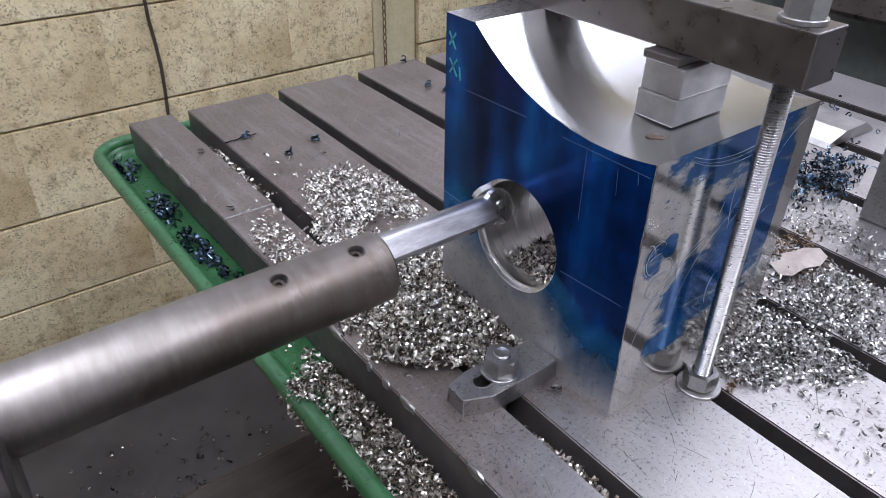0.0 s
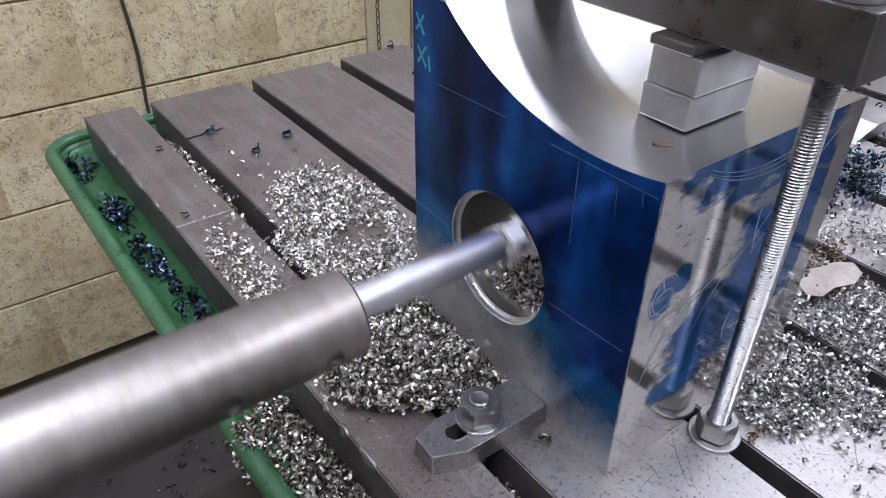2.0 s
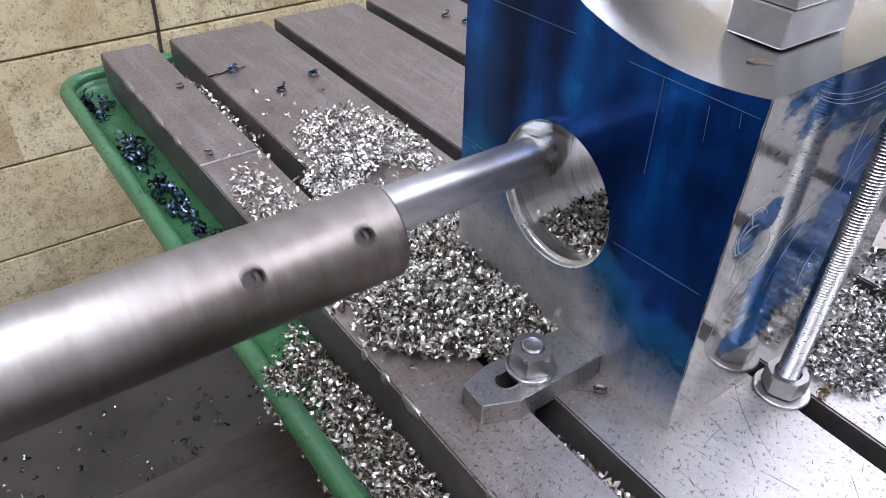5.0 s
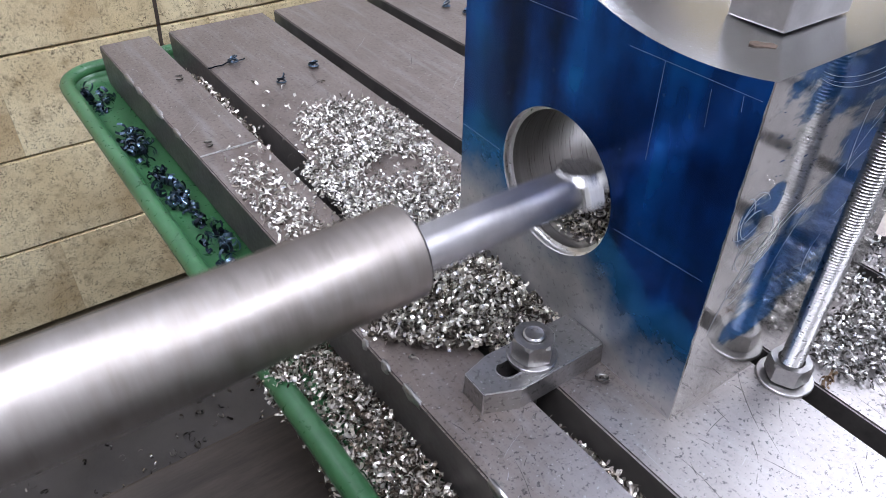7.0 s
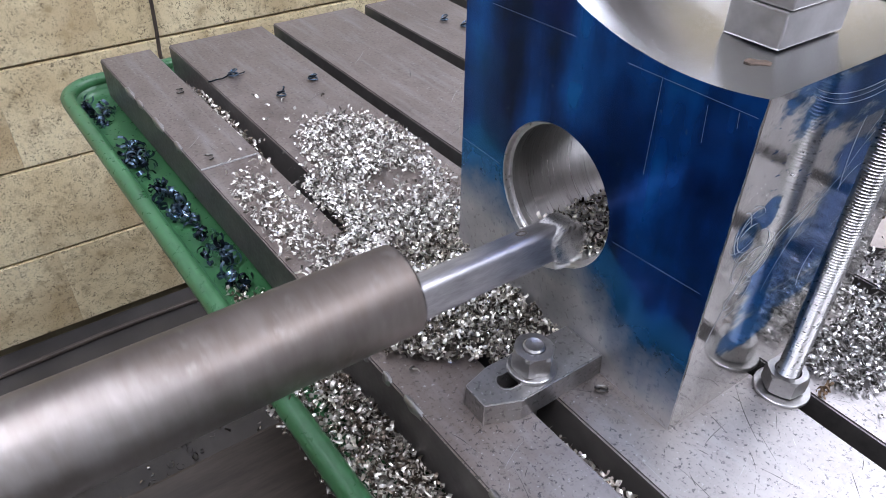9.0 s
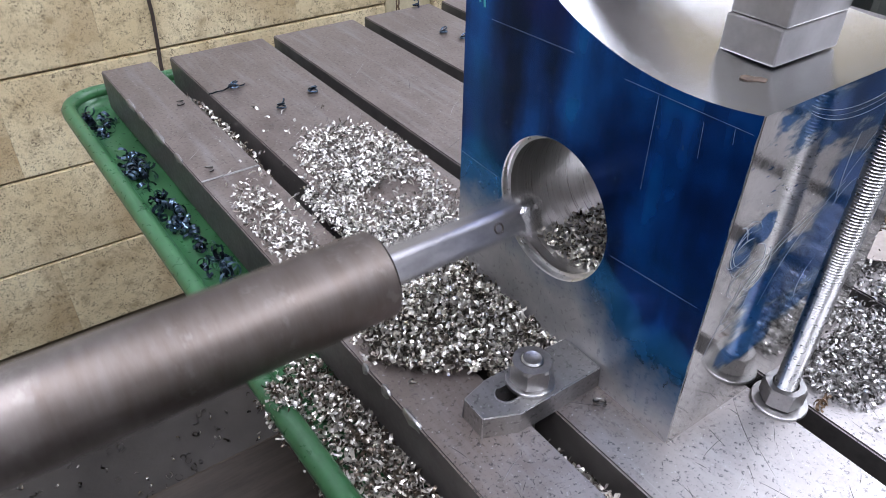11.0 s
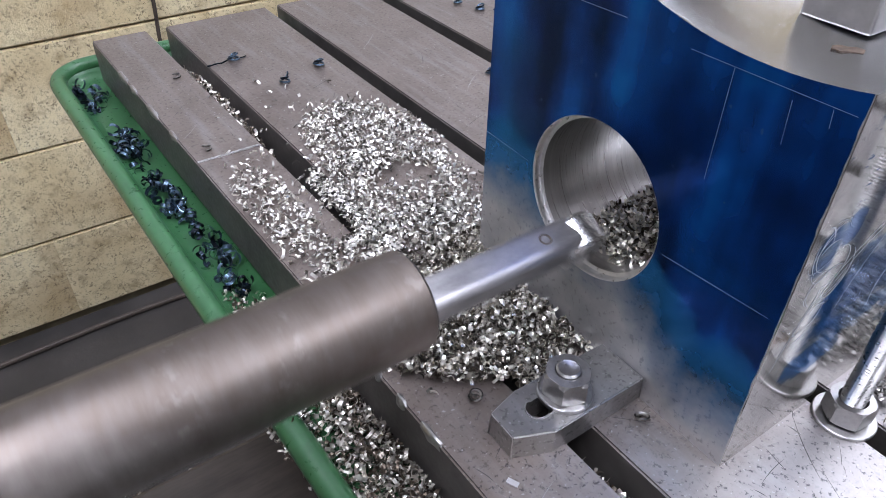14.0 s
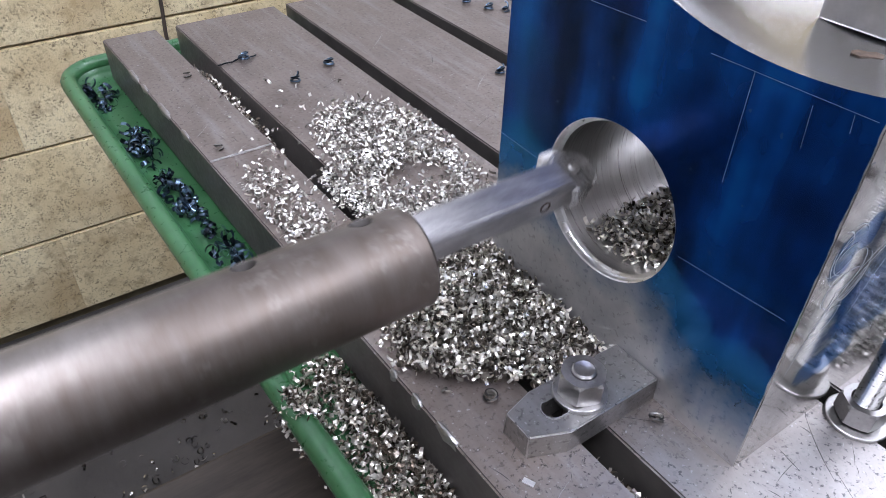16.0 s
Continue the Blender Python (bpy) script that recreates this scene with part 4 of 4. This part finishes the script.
def all_swarf():
    # on the table before the block
    P = scatter(13500, [(0.022, 0.385, 0.052, 0.085, 0.006, 1.0), (-0.005, 0.30, 0.065, 0.08, 0.007, 1.0), (-0.030, 0.215, 0.075, 0.075, 0.012, 1.3),
                       (-0.045, 0.150, 0.058, 0.060, 0.020, 1.5), (-0.012, 0.125, 0.03, 0.045, 0.014, 0.4), (-0.004, 0.19, 0.028, 0.05, 0.014, 0.45), (-0.048, 0.30, 0.012, 0.07, 0.004, 0.3), (-0.092, 0.325, 0.022, 0.085, 0.003, 0.28)], 3, x=(-0.112, 0.078))
    P = keep_out(P, [(-0.06, 0.0, -1, 0.092), (0.0, 1, -1, 0.21)])
    out = np.maximum(0, -0.056 - P[:, 0])
    P = P[P[:, 1] > np.where(P[:, 0] > -0.054, 0.093, 0.104 + 0.45 * out + 9 * out ** 2)]
    bare = (P[:, 0] > -0.074) & (P[:, 0] < -0.056) & (P[:, 1] > 0.275) | (P[:, 0] > -0.060) & (P[:, 0] < -0.040) & (P[:, 1] > 0.365)
    P = P[~bare | (np.random.default_rng(4).uniform(size=len(P)) < 0.12)]
    gap = ((P[:, 0] - 0.014) / 0.030) ** 2 + ((P[:, 1] - 0.320) / 0.020) ** 2
    gap += 0.35 * np.sin(P[:, 0] * 240) * np.cos(P[:, 1] * 190)
    keep = np.random.default_rng(5).uniform(size=len(P)) < np.clip(0.06 + 1.1 * (gap - 0.55), 0.06, 1)
    P = P[keep]
    near = P[:, 1] < 0.225
    N = P[near]
    swarf("table_swarf", N[::2], HEAP_CHIPS, "heap of bright curled steel chips on the table", (0.0015, 0.0030), (0.0014, 0.0030), (2.2, 6.2), seed=11, segs=9)
    swarf("table_swarf", N[1::2], HEAP_CHIPS, "heap of bright steel slivers on the table", (0.0024, 0.0054), (0.0013, 0.0030), (0.6, 2.6), seed=14, flat=0.25)
    swarf("table_swarf", P[~near], CHIPS, "bright flat steel chips spread over the table", (0.0026, 0.0058), (0.0013, 0.0028), (0.45, 1.5), seed=13, flat=0.45, segs=3)
    S = scatter(260, [(-0.01, 0.34, 0.10, 0.20, 0, 1), (-0.085, 0.28, 0.03, 0.16, 0, 1)], 8, x=(-0.112, 0.078))
    swarf("loose_swarf", keep_out(S, [(0.0, 1, -1, 0.21), (-0.06, 0.0, -1, 0.09)]), CHIPS, "loose bright steel chips scattered on the table", seed=12, flat=0.6)
    # in the slots
    L = scatter(6000, [(-0.049, 0.25, 0.008, 0.16, 0.030, 1.0), (-0.0465, -0.03, 0.008, 0.14, 0.038, 3.2), (-0.053, 0.54, 0.009, 0.20, 0.040, 2.4)], 21, x=(-0.060, -0.040), drop=-0.046)
    swarf("slot_swarf", L, TRAY_CHIPS, "dark oily steel chips lying in a table slot", seed=22)
    # right of the block
    Q = scatter(6200, [(0.145, -0.028, 0.045, 0.026, 0.012, 0.7), (0.20, -0.04, 0.05, 0.05, 0.006, 0.9), (0.26, 0.00, 0.07, 0.06, 0.008, 1.0), (0.29, -0.05, 0.09, 0.07, 0.001, 0.40),
                       (0.19, -0.11, 0.09, 0.09, 0.001, 0.30), (0.34, 0.03, 0.08, 0.06, 0.004, 0.6), (0.42, 0.09, 0.08, 0.06, 0.002, 0.4), (0.205, -0.035, 0.075, 0.055, 0.008, 0.9), (0.27, -0.045, 0.08, 0.05, 0.002, 0.5)], 31, x=(0.108, 0.6))
    Q = keep_out(Q, [(-1, 0.178, -0.001, 0.3), (0.43, 1, -0.2, 0.045)])
    # chips over the slots have fallen in, and fill them under the heap
    fall = np.random.default_rng(33).uniform(0.2, 1.0, len(Q))
    for lo, hi in ((0.2075, 0.2285), (0.3300, 0.3515), (0.4650, 0.4850)):
        over = (Q[:, 0] > lo) & (Q[:, 0] < hi)
        heaped = (np.abs(Q[:, 1]) < 0.05) & (lo < 0.3)
        Q[over & ~heaped, 2] -= 0.046
        Q[over & heaped, 2] -= 0.022 * fall[over & heaped]
    swarf("table_swarf", Q, SIDE_CHIPS, "bright steel chips spread over the table beside the block", (0.0018, 0.0042), (0.0012, 0.0026), (0.5, 2.6), seed=32, flat=0.45)
    B = scatter(220, [(0.318, 0.050, 0.045, 0.016, 0.004, 1.0), (0.300, 0.012, 0.030, 0.008, 0.003, 0.4), (0.099, -0.036, 0.007, 0.004, 0.001, 0.12)], 35, base=0.004)
    swarf("rusty_swarf", B, RUST, "brown rusty chips lying among the bright ones", (0.0018, 0.0040), (0.0012, 0.0026), (0.6, 3.0), seed=36)
    # in the tray
    T = scatter(7000, [(-0.136, 0.115, 0.030, 0.115, 0.018, 1.0), (-0.134, -0.04, 0.032, 0.16, 0.018, 1.1), (-0.136, 0.30, 0.014, 0.035, 0.003, 0.05), (-0.160, 0.185, 0.012, 0.026, 0.030, 0.25), (-0.124, 0.10, 0.016, 0.15, 0.022, 0.6), (-0.122, -0.06, 0.016, 0.15, 0.022, 0.6)], 41, x=(-0.170, -0.110), drop=-0.051)
    swarf("tray_swarf", T, TRAY_CHIPS, "bright and oily steel chips heaped in the green tray", (0.0016, 0.0038), (0.0013, 0.0032), (0.9, 4.2), seed=42, segs=6)
    # in the bore
    rng = np.random.default_rng(51)
    m = 1150
    bx, by = rng.uniform(0.016, 0.105, m), BORE_Y + rng.uniform(-0.040, 0.024, m)
    floor_z = BORE_Z - np.sqrt(np.maximum((BORE_R - 0.004) ** 2 - (by - BORE_Y) ** 2, 0))
    bz = np.maximum(floor_z, floor_z + (0.070 - 0.25 * (by - BORE_Y) - floor_z) * rng.uniform(0, 1, m) * np.clip((bx - 0.012) / 0.03, 0, 1))
    swarf("bore_swarf", np.stack([bx, by, bz], 1), HEAP_CHIPS, "steel chips lying in the bottom of the bore", (0.0016, 0.0034), (0.0013, 0.0026), (0.8, 3.6), seed=52)
    # blued curls
    C = scatter(170, [(-0.152, 0.70, 0.014, 0.03, 0.006, 0.8), (-0.143, 0.57, 0.012, 0.045, 0.008, 1.1), (-0.140, 0.47, 0.011, 0.05, 0.010, 1.3), (-0.137, 0.36, 0.011, 0.06, 0.008, 1.0)], 61, x=(-0.168, -0.120), drop=-0.051, base=0.005)
    swarf("blued_curls", C, BLUE_CHIPS, "dark heat-blued steel curls in the green tray", (0.0032, 0.0060), (0.0022, 0.0045), (4.0, 8.5), 62, segs=12)
    C2 = scatter(300, [(0.66, 0.20, 0.10, 0.08, 0.002, 0.15), (0.515, 0.122, 0.065, 0.040, 0.006, 1.2), (0.465, 0.105, 0.055, 0.036, 0.003, 0.8)], 63, drop=0.0, base=0.004)
    swarf("blued_curls", C2, BLUE_CHIPS, "dark heat-blued steel curls on the table", (0.0020, 0.0042), (0.0018, 0.0036), (4.0, 8.5), 64, segs=12)
    g = "single dark curls on the table"
    for k, (x, y, size) in enumerate(((-0.013, 0.611, 1.9), (0.056, 0.553, 1.7), (0.009, 0.534, 1.5), (-0.077, 0.601, 1.1), (-0.103, 0.449, 1.1), (-0.011, 0.043, 1.2),
                                      (0.288, 0.626, 1.7), (0.298, 0.594, 1.7), (0.195, 0.440, 1.5), (0.312, 0.578, 1.5), (0.318, 0.738, 1.6))):
        turns = 22 if size < 1.3 else 34
        bm = tube([(0.0033 * size * math.cos(a) * (1 - 0.025 * a), 0.0033 * size * math.sin(a) * (1 - 0.025 * a), 0.0012 + 0.0006 * a * (0.6 + 0.4 * math.sin(a * 0.7 + k))) for a in [0.5 * i for i in range(turns)]], 0.0008 * size ** 0.5, 5)
        if size > 1.8:
            tube([(-0.002 - 0.004 * i, 0.001 * math.sin(i * 1.1), 0.0014 + 0.0006 * math.sin(i * 1.7)) for i in range(8)], 0.0008, 5, bm)
            tube([(0.002 + 0.003 * i, 0.0012 * math.sin(i * 1.4 + 1), 0.0014) for i in range(5)], 0.0008, 5, bm)
        ob = part("steel_curl", bm, BLUE_CHIPS if size > 1.3 else DARK_CHIPS, None, "", True)
        ob.location = (x, y, 0.0)
        ob.rotation_euler = (0.12 * math.sin(k), 0, k * 1.1 if k else 0.1)
        tagged(ob, "small dark steel curl lying on the table", "metal curl", g)
    F = scatter(200, [(-0.25, 0.95, 0.35, 0.22, 0, 1.0), (-0.05, 0.75, 0.25, 0.15, 0, 0.6)], 71, drop=-0.80, base=0.003)
    swarf("floor_swarf", F, DARK_CHIPS, "dark steel chips scattered on the floor", (0.0035, 0.0075), (0.0022, 0.0055), (2.0, 7.0), 72, segs=8)


def right_side():
    tagged(part("angle_plate", block(0.440, 0.54, -0.16, 0.040, 0.0005, 0.14, 0.002), CLAMP), "grey steel angle plate standing on the table", "angle plate")
    bm = bmesh.new()
    prism(bm, [(-0.056, 0.0), (-0.050, 0.006), (-0.018, 0.016), (0.030, 0.017), (0.050, 0.006), (0.056, 0.0)], -0.033, 0.033, "y")
    ob = part("steel_plate", bm, GROUND)
    ob.matrix_world = pose(0.632, 0.182, 0.0005, 0, 0, -2)
    tagged(ob, "small bright steel plate with sloping edges on the table", "steel plate")
    bm = bmesh.new()
    prism(bm, [(-0.0062, -0.0012), (-0.0030, -0.0034), (0.0012, -0.0026), (0.0052, -0.0036), (0.0066, 0.0004), (0.0040, 0.0030), (0.0008, 0.0022), (-0.0026, 0.0036), (-0.0054, 0.0020)], 0, 0.0005, "z")
    ob = part("stain_patch", bm, TAPE)
    ob.matrix_world = pose(0.0385, 0.0325, 0.2028, 0, 0, -50)
    tagged(ob, "small tan scrap of tape stuck on the saddle face", "tape")
    lo = [(-0.032, -0.006), (-0.024, -0.014), (-0.004, -0.011), (0.013, -0.016), (0.031, -0.010), (0.034, 0.002), (0.024, 0.012), (0.008, 0.010), (-0.003, 0.015), (-0.014, 0.008), (-0.027, 0.010)]
    bm = bmesh.new()
    top = [bm.verts.new((x, y, 0.004 * noise.noise(Vector((x * 60, y * 60, 0))) + 0.0012)) for x, y in lo]
    low = [bm.verts.new((v.co.x, v.co.y, v.co.z - 0.0008)) for v in top]
    mid, mid_low = bm.verts.new((0.002, 0, 0.0035)), bm.verts.new((0.002, 0, 0.0027))
    for i in range(len(top)):
        j = (i + 1) % len(top)
        bm.faces.new((top[i], top[j], mid))
        bm.faces.new((low[j], low[i], mid_low))
        bm.faces.new((top[i], low[i], low[j], top[j]))
    ob = part("card", bm, CARD)
    ob.matrix_world = pose(0.292, 0.026, 0.0095, 4, -3, -8)
    tagged(ob, "torn scrap of stained card lying on the chips", "card")
    m = tagged(empty("machine_column", pose(1.02, 0.25, -0.8)), "dark grey machine column behind the table", "machine column")
    part("casting", block(0.0, 0.9, -1.2, 0.18, 0, 1.04, 0.02), COLUMN, m)
    # added out of view, so that the polished saddle mirrors something dark
    part("upright", block(0.0, 0.7, 0.28, 0.85, 0, 1.20, 0.02), COLUMN, m, "unseen grey block added to darken the saddle's reflection")
    part("guard", block(-0.06, 0.0, -1.1, 0.15, 0.86, 1.02, 0.01), DARK_STEEL, m)


room_shell()
light_fixtures()
machine_bed()
table()
nicks()
tray()
workpiece()
parallels()
clamp_bar()
stud(0.083, -0.018, 0.0, 0.301)
stud(0.084, 0.236, 0.0, 0.318)
strap_clamp()
spinning = boring_bar()
right_side()
cords()
chain()
all_swarf()
block_wall()


def flung_chips():
    """A curl and a chip that the cutter throws from the bore onto the table."""
    bm = tube([(0.0038 * math.cos(a) * (1 - 0.02 * a), 0.0038 * math.sin(a) * (1 - 0.02 * a), 0.0012 + 0.0005 * a) for a in [0.5 * i for i in range(22)]], 0.0009, 5)
    curl = tagged(part("steel_curl", bm, DARK_CHIPS, None, "", True), "small dark steel curl thrown out onto the table", "metal curl")
    bm = block(-0.0016, 0.0016, -0.0032, 0.0032, 0, 0.0009, 0.0003)
    for v in bm.verts:
        v.co.z += 60 * v.co.x ** 2 + 0.0002
    chip = tagged(part("steel_chip", bm, FRESH), "single bright steel chip thrown out onto the table", "metal chip")
    return curl, chip


curl, chip = flung_chips()


def motions():
    walk(spinning, [(k / 15, pose(0, AXIS_Y, AXIS_Z, START + SPIN * k / 15, 0, 0)) for k in range(241)])
    bore = pose(0.030, 0.100, 0.070)
    walk(curl, [(0.0, bore), (11.3, bore), (11.4, pose(-0.035, 0.108, 0.055, 40, 20, 0)), (11.5, pose(-0.077, 0.105, 0.0)), (16.0, pose(-0.077, 0.105, 0.0))])
    bore = pose(0.034, 0.108, 0.070)
    walk(chip, [(0.0, bore), (13.3, bore), (13.4, pose(-0.068, 0.050, 0.012, 50, 30, 0)), (13.5, pose(-0.094, 0.052, 0.0, 0, 0, 25)), (16.0, pose(-0.094, 0.052, 0.0, 0, 0, 25))])


motions()
